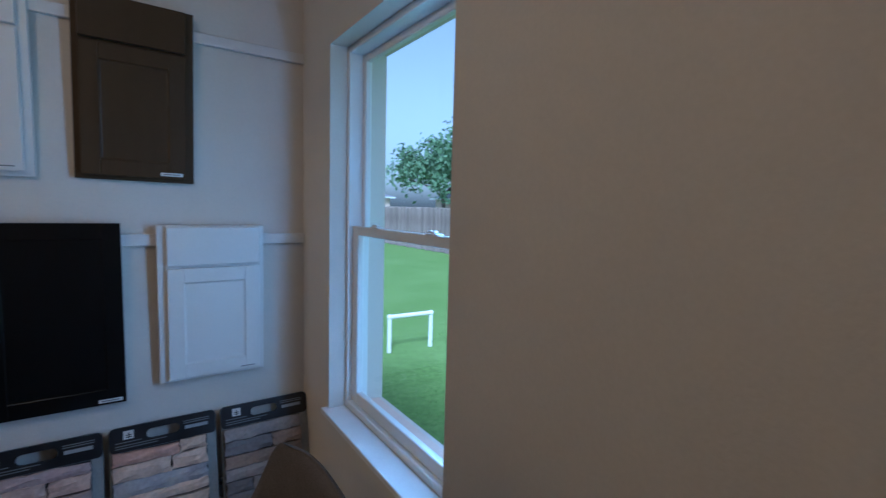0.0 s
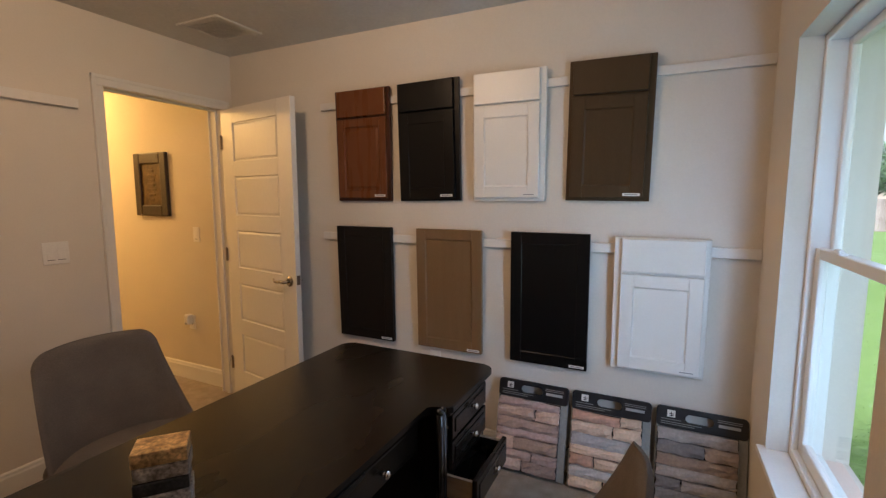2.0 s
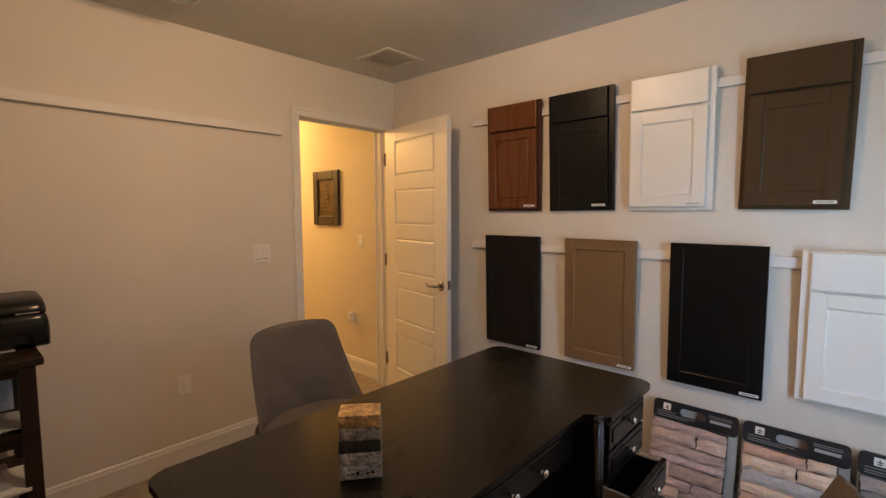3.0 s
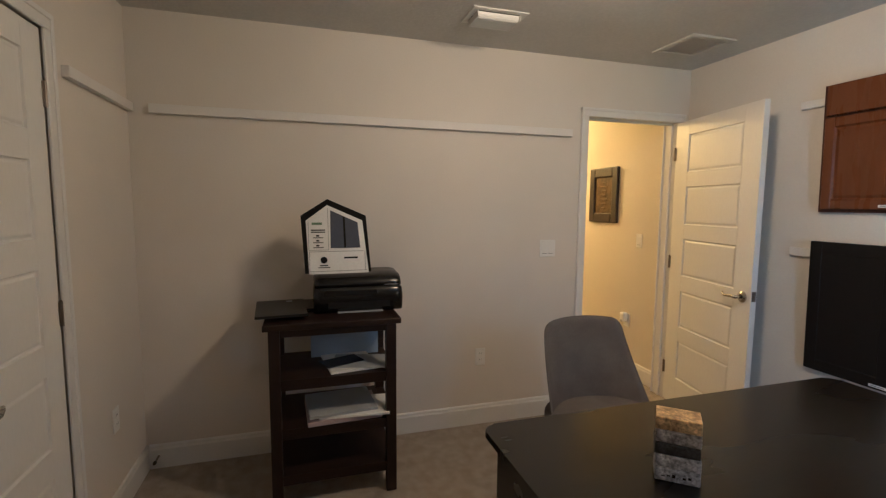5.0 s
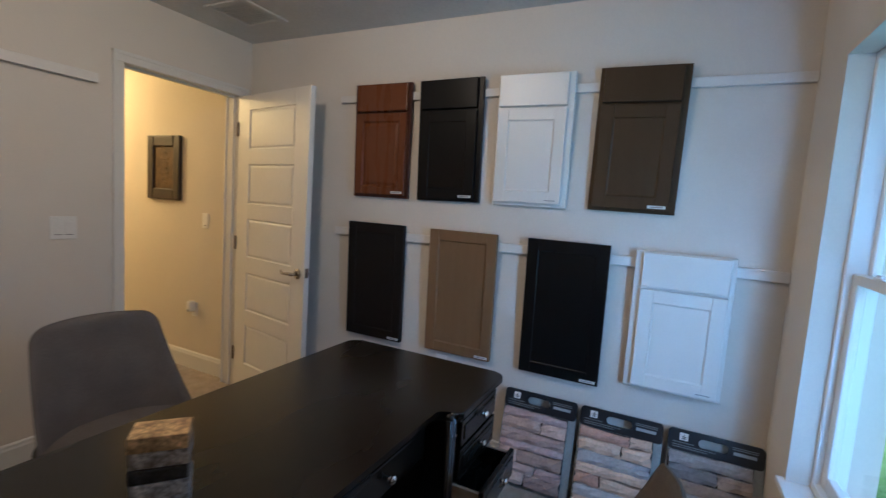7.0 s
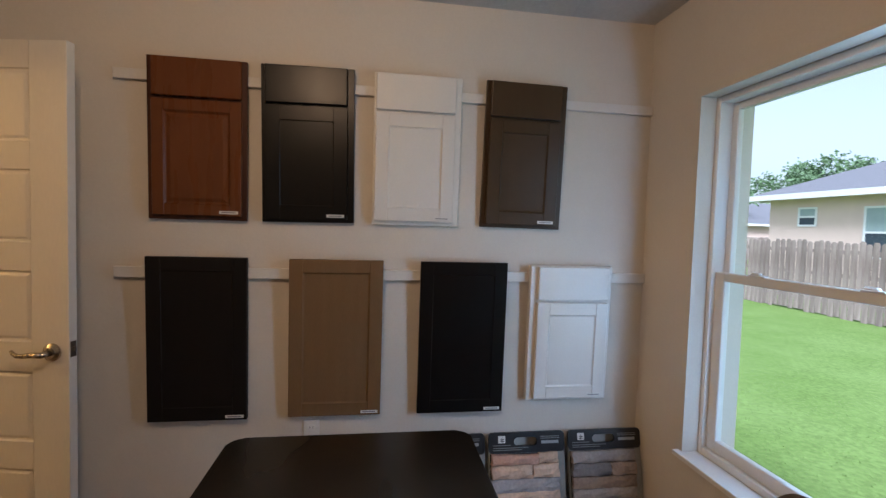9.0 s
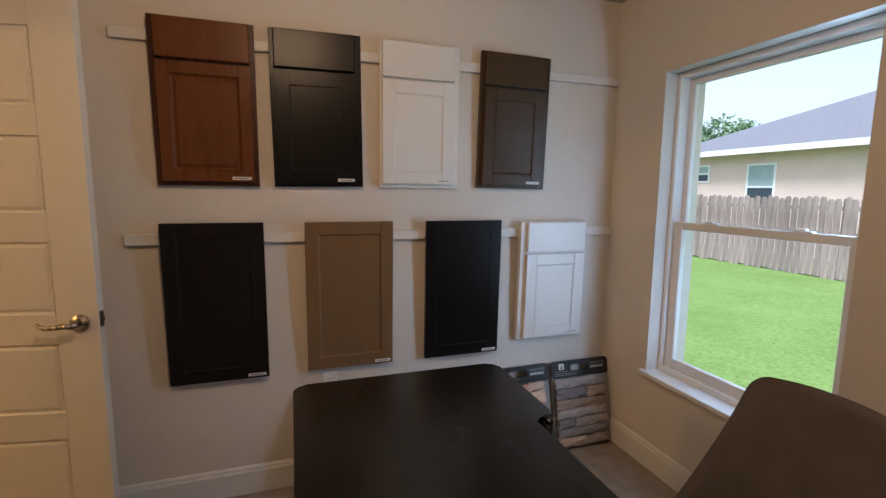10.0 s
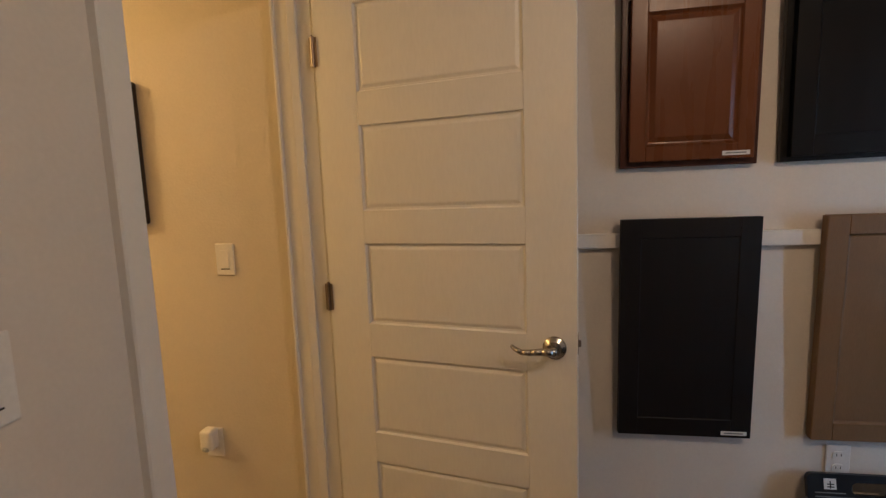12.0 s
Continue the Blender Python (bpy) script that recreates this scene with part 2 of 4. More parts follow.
def thing(name, where, label, category, group="", kind="", turn=0.0):
    ob = new(name)
    ob.empty_display_size = 0.1
    ob.matrix_world = pose(*where, 0, 0, turn)
    return tagged(ob, label, category, group, kind)


def structure(name, bm, material, label, category):
    return tagged(part(name, bm, material), label, category, kind="structure")


# ---- the room ----
W, E, S, N, TOP = -2.10, 1.08, -0.99, 2.545, 2.425
DY0, DY1, DH = 1.708, 2.452, 2.05
HALLN, HALLS, HALLW = 2.505, 1.35, -5.2
WY0, WY1, WZ0, WZ1 = 1.338, 2.195, 0.502, 1.99
EO = 1.33

bm = bmesh.new()
box(bm, (W - 0.12, S - 0.12, -0.12), (EO, N + 0.12, 0))
box(bm, (HALLW - 0.1, HALLS - 0.1, -0.12), (W - 0.12, HALLN + 0.1, 0))
structure("floor", bm, CARPET, "beige cut-pile carpet over the whole floor", "carpet")
bm = bmesh.new()
box(bm, (W - 0.12, S - 0.12, TOP), (EO, N + 0.12, TOP + 0.1))
box(bm, (HALLW - 0.1, HALLS - 0.1, TOP), (W - 0.12, HALLN + 0.1, TOP + 0.1))
structure("ceiling", bm, CEIL, "off-white textured ceiling", "ceiling")
bm = bmesh.new()
box(bm, (W, N, 0), (EO, N + 0.12, TOP))
structure("wall_north", bm, WALL, "light greige painted wall hung with cabinet samples", "wall")
bm = bmesh.new()
for lo, hi in (((W - 0.12, S, 0), (W, DY0 - 0.02, TOP)), ((W - 0.12, DY1 + 0.02, 0), (W, N + 0.12, TOP)), ((W - 0.12, DY0 - 0.02, DH + 0.02), (W, DY1 + 0.02, TOP))):
    box(bm, lo, hi)
structure("wall_west", bm, WALL, "light greige painted wall with a doorway", "wall")
bm = bmesh.new()
for lo, hi in (((E, S, 0), (EO, WY0, TOP)), ((E, WY1, 0), (EO, N, TOP)), ((E, WY0, 0), (EO, WY1, WZ0)), ((E, WY0, WZ1), (EO, WY1, TOP))):
    box(bm, lo, hi)
structure("wall_east", bm, WALL, "light greige painted wall with a deep-set window", "wall")
CX0, CX1, CH = -1.318, -0.706, 2.045
bm = bmesh.new()
for lo, hi in (((W - 0.12, S - 0.12, 0), (CX0 - 0.02, S, TOP)), ((CX1 + 0.02, S - 0.12, 0), (EO, S, TOP)), ((CX0 - 0.02, S - 0.12, CH + 0.02), (CX1 + 0.02, S, TOP))):
    box(bm, lo, hi)
structure("wall_south", bm, WALL, "light greige painted wall with a closet door", "wall")
# unseen box added behind the closet door to stop light leaking in
bm = bmesh.new()
box(bm, (CX0 - 0.14, S - 0.8, -0.1), (CX1 + 0.14, S - 0.75, TOP))
box(bm, (CX0 - 0.14, S - 0.75, 0), (CX0 - 0.06, S - 0.12, TOP))
box(bm, (CX1 + 0.06, S - 0.75, 0), (CX1 + 0.14, S - 0.12, TOP))
box(bm, (CX0 - 0.14, S - 0.75, TOP), (CX1 + 0.14, S - 0.12, TOP + 0.08))
box(bm, (CX0 - 0.14, S - 0.75, -0.1), (CX1 + 0.14, S - 0.12, 0))
structure("wall_closet", bm, WALL, "unseen box behind the closet door, added to keep light out", "wall")
bm = bmesh.new()
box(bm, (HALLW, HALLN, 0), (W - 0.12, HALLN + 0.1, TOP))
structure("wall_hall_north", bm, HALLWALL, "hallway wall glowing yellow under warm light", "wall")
bm = bmesh.new()
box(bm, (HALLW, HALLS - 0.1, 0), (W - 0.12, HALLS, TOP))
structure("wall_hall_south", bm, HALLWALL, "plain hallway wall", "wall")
bm = bmesh.new()
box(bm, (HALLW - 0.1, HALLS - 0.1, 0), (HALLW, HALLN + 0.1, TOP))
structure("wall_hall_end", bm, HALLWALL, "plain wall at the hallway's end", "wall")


def baseboard(a, b, out, name="baseboard"):
    """A board with a moulded top from a to b along a wall; out points into the room."""
    a, b, out = Vector((*a, 0)), Vector((*b, 0)), Vector((*out, 0))
    section = [(0, 0), (0.014, 0), (0.014, 0.105), (0.010, 0.115), (0.009, 0.125), (0.004, 0.132), (0, 0.133)]
    bm = bmesh.new()
    ends = [[bm.verts.new(p + out * d + Vector((0, 0, h))) for d, h in section] for p in (a, b)]
    k = len(section)
    for i in range(k - 1):
        bm.faces.new((ends[0][i], ends[0][i + 1], ends[1][i + 1], ends[1][i]))
    bm.faces.new(ends[0])
    bm.faces.new(ends[1][::-1])
    structure(name, bm, TRIM, "white moulded baseboard along the wall", "baseboard")


CW = 0.058
baseboard((W, N), (E, N), (0, -1))
baseboard((E, S), (E, N - 0.014), (-1, 0))
baseboard((W, S + 0.014), (W, DY0 - CW), (1, 0))
baseboard((W, S), (CX0 - CW - 0.012, S), (0, 1))
baseboard((CX1 + CW + 0.012, S), (E - 0.014, S), (0, 1))
baseboard((HALLW, HALLN), (W - 0.12 - 0.016, HALLN), (0, -1))


# door casings and jambs
def casing(name, axis, face, out, lo, hi, top, label):
    """Three mitred boards round an opening on a wall; axis is the wall's running direction."""
    bm = bmesh.new()

    def slab(a0, a1, z0, z1, d0, d1):
        f0, f1 = sorted((face + out * d0, face + out * d1))
        if axis == "y":
            box(bm, (f0, a0, z0), (f1, a1, z1), 0.003)
        else:
            box(bm, (a0, f0, z0), (a1, f1, z1), 0.003)
    for a0, a1 in ((lo - CW + 0.003, lo), (hi, hi + CW - 0.003)):
        slab(a0, a1, 0, top, 0, 0.012)
    for a0, a1 in ((lo - CW, lo - CW + 0.02), (hi + CW - 0.02, hi + CW)):
        slab(a0, a1, 0, top + CW, -0.004, 0.018)
    slab(lo - CW + 0.003, hi + CW - 0.003, top + 0.0005, top + CW - 0.003, 0, 0.0125)
    slab(lo - CW, hi + CW, top + CW - 0.02, top + CW + 0.001, -0.004, 0.0175)
    structure(name, bm, TRIM, label, "trim")


casing("trim_door", "y", W, 1, DY0, DY1, DH, "white moulded casing round the doorway")
casing("trim_hall", "y", W - 0.12, -1, DY0, DY1 - 0.008, DH, "white moulded casing on the hallway side")
casing("trim_closet", "x", S, 1, CX0 - 0.0015, CX1 + 0.0015, CH + 0.003, "white moulded casing round the closet door")
bm = bmesh.new()
box(bm, (W - 0.121, DY0 - 0.02, 0), (W + 0.001, DY0, DH))
box(bm, (W - 0.121, DY1, 0), (W + 0.001, DY1 + 0.02, DH))
box(bm, (W - 0.121, DY0 - 0.02, DH), (W + 0.001, DY1 + 0.02, DH + 0.02))
box(bm, (W - 0.075, DY0 - 0.001, 0), (W - 0.045, DY0 + 0.011, DH), 0.002)
box(bm, (W - 0.075, DY1 - 0.011, 0), (W - 0.045, DY1 + 0.001, DH), 0.002)
box(bm, (W - 0.075, DY0 + 0.011, DH - 0.011), (W - 0.045, DY1 - 0.011, DH + 0.001), 0.002)
structure("trim_jamb", bm, TRIM, "white door jamb with its stop", "trim")


# five-panel doors
PANELS = ((1.676, 1.934), (1.314, 1.577), (0.951, 1.212), (0.58, 0.842), (0.2, 0.478))


def panel_mesh(w, h, thick):
    """A moulded door panel: a groove, a slope and a raised field on both faces."""
    bm = bmesh.new()
    for s in (1, -1):
        loops = []
        for inset, depth in ((0, thick / 2), (0.004, thick / 2 - 0.0072), (0.01, thick / 2 - 0.0078), (0.019, thick / 2 - 0.0035), (0.023, thick / 2 - 0.003)):
            loops.append([bm.verts.new((x, s * depth, z)) for x, z in ((inset, inset), (w - inset, inset), (w - inset, h - inset), (inset, h - inset))])
        for a, b in zip(loops, loops[1:]):
            for i in range(4):
                bm.faces.new((a[i], a[(i + 1) % 4], b[(i + 1) % 4], b[i]))
        bm.faces.new(loops[-1])
    return mesh_of(bm, "panel", DOORM)


def lever(parent, x, z, y, side, toward):
    """A lever handle: round rose, neck and a curved lever that points toward -1 or +1 in x."""
    bm = bmesh.new()
    cyl(bm, (x, y, z), (x, y + side * 0.006, z), 0.033, 0.033, 28)
    cyl(bm, (x, y + side * 0.006, z), (x, y + side * 0.014, z), 0.031, 0.02, 28)
    rose = part("door_handle", bm, NICKEL, parent, "satin nickel lever handle on a round rose", smooth=False)
    bm = bmesh.new()
    cyl(bm, (x, y + side * 0.012, z), (x, y + side * 0.05, z), 0.011, 0.01, 18)
    pts = [(0.0, 0.046, 0.0), (0.03, 0.05, 0.001), (0.06, 0.051, -0.003), (0.085, 0.05, -0.004), (0.103, 0.047, 0.003), (0.112, 0.044, 0.009)]
    pts = [(x + toward * a, y + side * b, z + c) for a, b, c in pts]
    for i, (p, q) in enumerate(zip(pts, pts[1:])):
        r = 0.0115 - 0.0012 * i
        cyl(bm, p, q, r, r - 0.0012, 12)
        ball(bm, q, r - 0.001, n=12)
    part("lever", bm, NICKEL, rose, smooth=True)


def panel_door(name, m, width, height, label, hinges_out, handle_sides, grip):
    """Leaf from x = 0 (hinges) to width; thickness about y = 0; its base at z = 0."""
    th = 0.035
    door = thing(name, (0, 0, 0), label, "door", kind="structure")
    door.matrix_world = m
    st = 0.14 if width > 0.7 else 0.115
    bm = bmesh.new()
    box(bm, (0, -th / 2, 0), (st, th / 2, height), 0.0015)
    box(bm, (width - st, -th / 2, 0), (width, th / 2, height), 0.0015)
    edges = [0.0] + [z for p in reversed(PANELS) for z in p] + [height]
    for z0, z1 in zip(edges[::2], edges[1::2]):
        box(bm, (st, -th / 2 + 0.00005, z0), (width - st, th / 2 - 0.00005, z1))
    part("leaf_frame", bm, DOORM, door)
    for z0, z1 in PANELS:
        p = new("panel", panel_mesh(width - 2 * st, z1 - z0, th))
        p.parent, p.location = door, (st, 0, z0)
    for z in (0.2, 0.99, 1.765):
        bm = bmesh.new()
        y = hinges_out * (th / 2 + 0.004)
        cyl(bm, (-0.004, y, z), (-0.004, y, z + 0.09), 0.0065, 0.0065, 12)
        box(bm, (-0.004, y - 0.004, z + 0.001), (0.002, y + 0.003, z + 0.089))
        box(bm, (-0.017, hinges_out * (th / 2 + 0.003) - 0.001, z + 0.001), (0.011, hinges_out * (th / 2 + 0.003) + 0.001, z + 0.089), 0.0004)
        cyl(bm, (-0.004, y, z + 0.09), (-0.004, y, z + 0.096), 0.0065, 0.003, 12)
        part("hinge", bm, BRONZE, door, "dull metal butt hinge")
    for s in handle_sides:
        lever(door, width - 0.062, grip, s * th / 2, s, -1)
    bm = bmesh.new()
    box(bm, (width - 0.0005, -0.012, 0.9), (width + 0.0015, 0.012, 0.958), 0.0005)
    box(bm, (width, -0.006, 0.92), (width + 0.009, 0.006, 0.938), 0.002)
    part("latch", bm, BRONZE, door, "small dark metal latch plate")
    return door


ang = math.degrees(math.atan2(2.287 - 2.432, -1.325 + 2.085))
panel_door("door_1", pose(-2.082, 2.452, 0.012, 0, 0, ang), 0.785, 2.03, "white five-panel door standing open on its hinges", -1, (-1, 1), 0.918)
panel_door("door_2", pose(CX0 + 0.002, S - 0.02, 0.012, 0, 0, 0), 0.608, 2.03, "white five-panel closet door, closed", 1, (1,), 0.86)

# window
GX = 1.172
win = thing("window_1", (GX, (WY0 + WY1) / 2, WZ0), "white vinyl single-hung window in a deep reveal", "window", kind="structure")
ww, wh = WY1 - WY0, WZ1 - WZ0
HM = 0.755


def sash(name, x0, x1, y0, y1, z0, z1, t, tb, tt, parent):
    bm = bmesh.new()
    box(bm, (x0, y0, z0), (x1, y0 + t, z1), 0.003)
    box(bm, (x0, y1 - t, z0), (x1, y1, z1), 0.003)
    box(bm, (x0 + 0.0005, y0 + t, z0), (x1 - 0.0005, y1 - t, z0 + tb), 0.003)
    box(bm, (x0 + 0.0005, y0 + t, z1 - tt), (x1 - 0.0005, y1 - t, z1), 0.003)
    f = part(name, bm, VINYL, parent)
    bm = bmesh.new()
    xm = (x0 + x1) / 2
    box(bm, (xm - 0.003, y0 + t - 0.004, z0 + tb - 0.004), (xm + 0.003, y1 - t + 0.004, z1 - tt + 0.004))
    p = part("pane", bm, GLASS, f, "clear glass pane")
    p.visible_shadow = False
    return f


h2 = ww / 2
bm = bmesh.new()
box(bm, (-0.02, -h2, 0), (0.075, -h2 + 0.022, wh), 0.003)
box(bm, (-0.02, h2 - 0.022, 0), (0.075, h2, wh), 0.003)
box(bm, (-0.0195, -h2 + 0.022, wh - 0.026), (0.0745, h2 - 0.022, wh), 0.003)
box(bm, (-0.0195, -h2 + 0.022, 0), (0.0745, h2 - 0.022, 0.03), 0.003)
part("window_frame", bm, VINYL, win)
sash("upper_sash", 0.038, 0.066, -h2 + 0.022, h2 - 0.022, HM - 0.02, wh - 0.026, 0.03, 0.03, 0.03, win)
low = sash("lower_sash", 0.0, 0.03, -h2 + 0.0225, h2 - 0.0225, 0.03, HM + 0.018, 0.05, 0.05, 0.036, win)
for yy in (-0.2, 0.2):
    bm = bmesh.new()
    box(bm, (-0.004, yy - 0.035, HM + 0.018), (0.02, yy + 0.035, HM + 0.024), 0.002)
    box(bm, (0.0, yy - 0.012, HM + 0.022), (0.018, yy + 0.03, HM + 0.032), 0.004)
    part("sash_lock", bm, VINYL, low, "small white sash lock")
bm = bmesh.new()
prism(bm, [(-0.118, -h2 - 0.028), (-0.0205, -h2 - 0.028), (-0.0205, h2 + 0.028), (-0.118, h2 + 0.028)], -0.018, 0.002, 0.004)
part("window_sill", bm, SILL, win, "white cultured-marble sill")
bm = bmesh.new()
box(bm, (0.0755, -h2, -0.02), (0.14, h2, 0.004), 0.003)
part("outer_sill", bm, STUCCO, win)

# hanging rails on the walls
for name, lo, hi in (("rail", (-1.29, N - 0.023, 1.99), (E - 0.002, N, 2.032)), ("rail", (-1.29, N - 0.023, 1.18), (E - 0.002, N, 1.226)),
                     ("rail", (W, -0.888, 1.908), (W + 0.03, 1.574, 1.955)), ("rail", (W + 0.001, S, 1.915), (-1.443, S + 0.028, 1.958))):
    bm = bmesh.new()
    box(bm, lo, hi, 0.002)
    tagged(part(name, bm, RAIL), "white painted wooden hanging rail fixed to the wall", "rail", "wall rails")

# ceiling registers
reg = thing("air_register", (-1.665, 0.83, TOP), "white supply air register with louvres proud of the ceiling", "air vent")
bm = bmesh.new()
for lo, hi in (((-0.105, -0.15, -0.006), (-0.072, 0.15, 0)), ((0.072, -0.15, -0.006), (0.105, 0.15, 0)), ((-0.072, -0.15, -0.006), (0.072, -0.118, 0)), ((-0.072, 0.118, -0.006), (0.072, 0.15, 0))):
    box(bm, lo, hi, 0.002)
part("frame", bm, TRIM, reg)
block("backing", SLOT, reg, (-0.072, -0.118, -0.002), (0.072, 0.118, -0.0005), 0)
for side in (-1, 1):
    block("end_cap", TRIM, reg, (-0.07, side * 0.115 - 0.002, -0.034), (0.07, side * 0.115 + 0.002, -0.003), 0.001)
for i in range(5):
    # a blade bent towards the room's west side
    bm = bmesh.new()
    x = -0.058 + 0.029 * i
    curve = [(x, -0.003), (x - 0.003, -0.014), (x - 0.009, -0.024), (x - 0.018, -0.032)]
    for (xa, za), (xb, zb) in zip(curve, curve[1:]):
        q = [bm.verts.new(p) for p in ((xa, -0.113, za), (xa, 0.113, za), (xb, 0.113, zb), (xb, -0.113, zb))]
        r = [bm.verts.new((v.co.x + 0.0016, v.co.y, v.co.z - 0.0004)) for v in q]
        bm.faces.new(q)
        bm.faces.new(r[::-1])
        for k in range(4):
            bm.faces.new((q[k], q[(k + 1) % 4], r[(k + 1) % 4], r[k]))
    part("slat", bm, TRIM, reg)
VENT = mat("dull_vent_paint", (0.56, 0.55, 0.53), 0.6, spread=0.05, bump=0.03)
ven = thing("return_vent", (-1.685, 2.14, TOP), "square off-white exhaust grille on the ceiling", "air vent")
bm = bmesh.new()
for lo, hi in (((-0.165, -0.16, -0.011), (-0.122, 0.16, 0)), ((0.122, -0.16, -0.011), (0.165, 0.16, 0)), ((-0.122, -0.16, -0.011), (0.122, -0.117, 0)), ((-0.122, 0.117, -0.011), (0.122, 0.16, 0))):
    box(bm, lo, hi, 0.004)
part("frame", bm, VENT, ven)
block("backing", VENT, ven, (-0.122, -0.117, -0.003), (0.122, 0.117, -0.0005), 0)
for i in range(10):
    bm = bmesh.new()
    box(bm, (-0.122, -0.009, -0.001), (0.122, 0.009, 0.001))
    q = part("slat", bm, VENT, ven)
    q.matrix_local = pose(0, -0.104 + 0.023 * i, -0.0075, 14, 0, 0)

# lamps
for where, z in ((LAMP, TOP), (Vector((-4.1, 1.85, 2.28)), TOP)):
    lt = thing("ceiling_lamp", (where.x, where.y, z), "flush ceiling lamp with a lit frosted dome", "ceiling lamp")
    bm = bmesh.new()
    cyl(bm, (0, 0, -0.025), (0, 0, 0), 0.15, 0.15, 32)
    part("base", bm, NICKEL, lt)
    bm = bmesh.new()
    ball(bm, (0, 0, -0.02), 0.13, (1, 1, 0.35), 24)
    d = part("dome", bm, DOME, lt, "lit frosted glass dome", smooth=True)
    d.visible_shadow = False


# switches and outlets: built facing -y, x to the right, z up, about the plate's centre
def switch_plate(where, turn, gangs, label):
    ob = thing("light_switch", where, label, "light switch", turn=turn)
    w = 0.07 + 0.046 * (gangs - 1)
    block("plate", PLASTIC, ob, (-w / 2, -0.006, -0.057), (w / 2, 0, 0.057), 0.003, seg=2)
    for g in range(gangs):
        x = (g - (gangs - 1) / 2) * 0.046
        bm = bmesh.new()
        box(bm, (x - 0.0165, -0.0085, -0.033), (x + 0.0165, -0.005, 0.033), 0.0015)
        part("rocker", bm, PLASTIC, ob)
        bm = bmesh.new()
        box(bm, (x - 0.0165, -0.0066, -0.036), (x + 0.0165, -0.0055, -0.0332))
        part("gap", bm, SLOT, ob)
    return ob


def outlet(where, turn, label):
    ob = thing("wall_outlet", where, label, "electrical outlet", turn=turn)
    block("plate", PLASTIC, ob, (-0.035, -0.006, -0.057), (0.035, 0, 0.057), 0.003, seg=2)
    for z in (-0.021, 0.021):
        bm = bmesh.new()
        prism(bm, rounded(0.034, 0.029, 0.012), 0, 0.003)
        rec = part("receptacle", bm, PLASTIC, ob)
        rec.matrix_local = pose(0, -0.0055, z, 90)
        bm = bmesh.new()
        for x in (-0.0065, 0.0065):
            box(bm, (x - 0.001, -0.0003 + 0.0032, -0.001), (x + 0.001, 0.0036, 0.0075))
        for v in bm.verts:
            v.co = Vector((v.co.x, v.co.z, v.co.y))
        part("slots", bm, SLOT, rec)
    return ob


switch_plate((W, 1.425, 1.165), 90, 2, "white double rocker switch on the wall")
outlet((W, 0.95, 0.457), 90, "white duplex outlet low on the wall")
outlet((-0.49, N, 0.49), 0, "white duplex outlet above the stone samples")
outlet((-1.72, S, 0.456), 180, "white duplex outlet near the closet door")
switch_plate((-2.5, HALLN, 1.168), 0, 1, "white rocker switch on the hallway wall")
ho = outlet((-2.61, HALLN, 0.475), 0, "white hallway outlet with a plug-in freshener")
fr = thing("air_freshener", (-2.61, HALLN - 0.0095, 0.498), "white plug-in air freshener with a grey oil window", "air freshener")
bm = bmesh.new()
box(bm, (-0.025, -0.05, -0.035), (0.025, 0, 0.045), 0.012, 3)
part("body", bm, PLASTIC, fr)
bm = bmesh.new()
ball(bm, (0, -0.046, -0.024), 0.014, (1.1, 0.6, 0.8))
part("oil_window", bm, PAPERGREY, fr, "small grey oil window")

# picture in the hallway
pic = thing("picture", (-2.98, HALLN, 1.302), "dark carved wooden frame with a bronze relief panel", "picture")
pw, ph = 0.40, 0.495
bm = bmesh.new()
for lo, hi in (((-pw / 2, -0.03, 0), (-pw / 2 + 0.075, 0, ph)), ((pw / 2 - 0.075, -0.03, 0), (pw / 2, 0, ph)), ((-pw / 2 + 0.075, -0.0295, 0), (pw / 2 - 0.075, 0, 0.085)), ((-pw / 2 + 0.075, -0.0295, ph - 0.085), (pw / 2 - 0.075, 0, ph))):
    box(bm, lo, hi, 0.008, 2)
part("frame", bm, mat("dark_carved_wood", (0.028, 0.015, 0.01), 0.45, tone=(0.012, 0.007, 0.005), scale=16, bump=0.5, bump_scale=70), pic)
OLDGOLD = mat("aged_gold", (0.12, 0.075, 0.025), 0.5, 0.4, tone=(0.04, 0.026, 0.012), scale=18, bump=0.6, bump_scale=60)
block("art_panel", OLDGOLD, pic, (-pw / 2 + 0.07, -0.014, 0.08), (pw / 2 - 0.07, 0, ph - 0.08), 0)
for i in range(7):
    bm = bmesh.new()
    wv = 0.03 + 0.012 * (i % 3)
    box(bm, (-wv, -0.018, 0.12 + 0.038 * i), (wv, -0.013, 0.14 + 0.038 * i), 0.003)
    part("relief", bm, OLDGOLD, pic)

# small door stop by the corner
ds = thing("door_stop", (W + 0.02, S + 0.06, 0.07), "small dark spring door stop on the baseboard", "door stop", turn=0)
bm = bmesh.new()
cyl(bm, (-0.005, 0, 0), (0.06, 0, 0), 0.006, 0.005, 10)
part("spring", bm, BRONZE, ds)
bm = bmesh.new()
cyl(bm, (0.06, 0, 0), (0.075, 0, 0), 0.009, 0.008, 12)
part("tip", bm, SLOT, ds)


# ---- cabinet door samples on the north wall ----
def wood(name, color, dark, rough, grain=0.12):
    return mat(name, color, rough, tone=dark, scale=3.5, stretch=(9, 9, 0.8), grain=grain, grain_scale=70, bump=0.05, bump_scale=90, detail=6, spec=0.22)


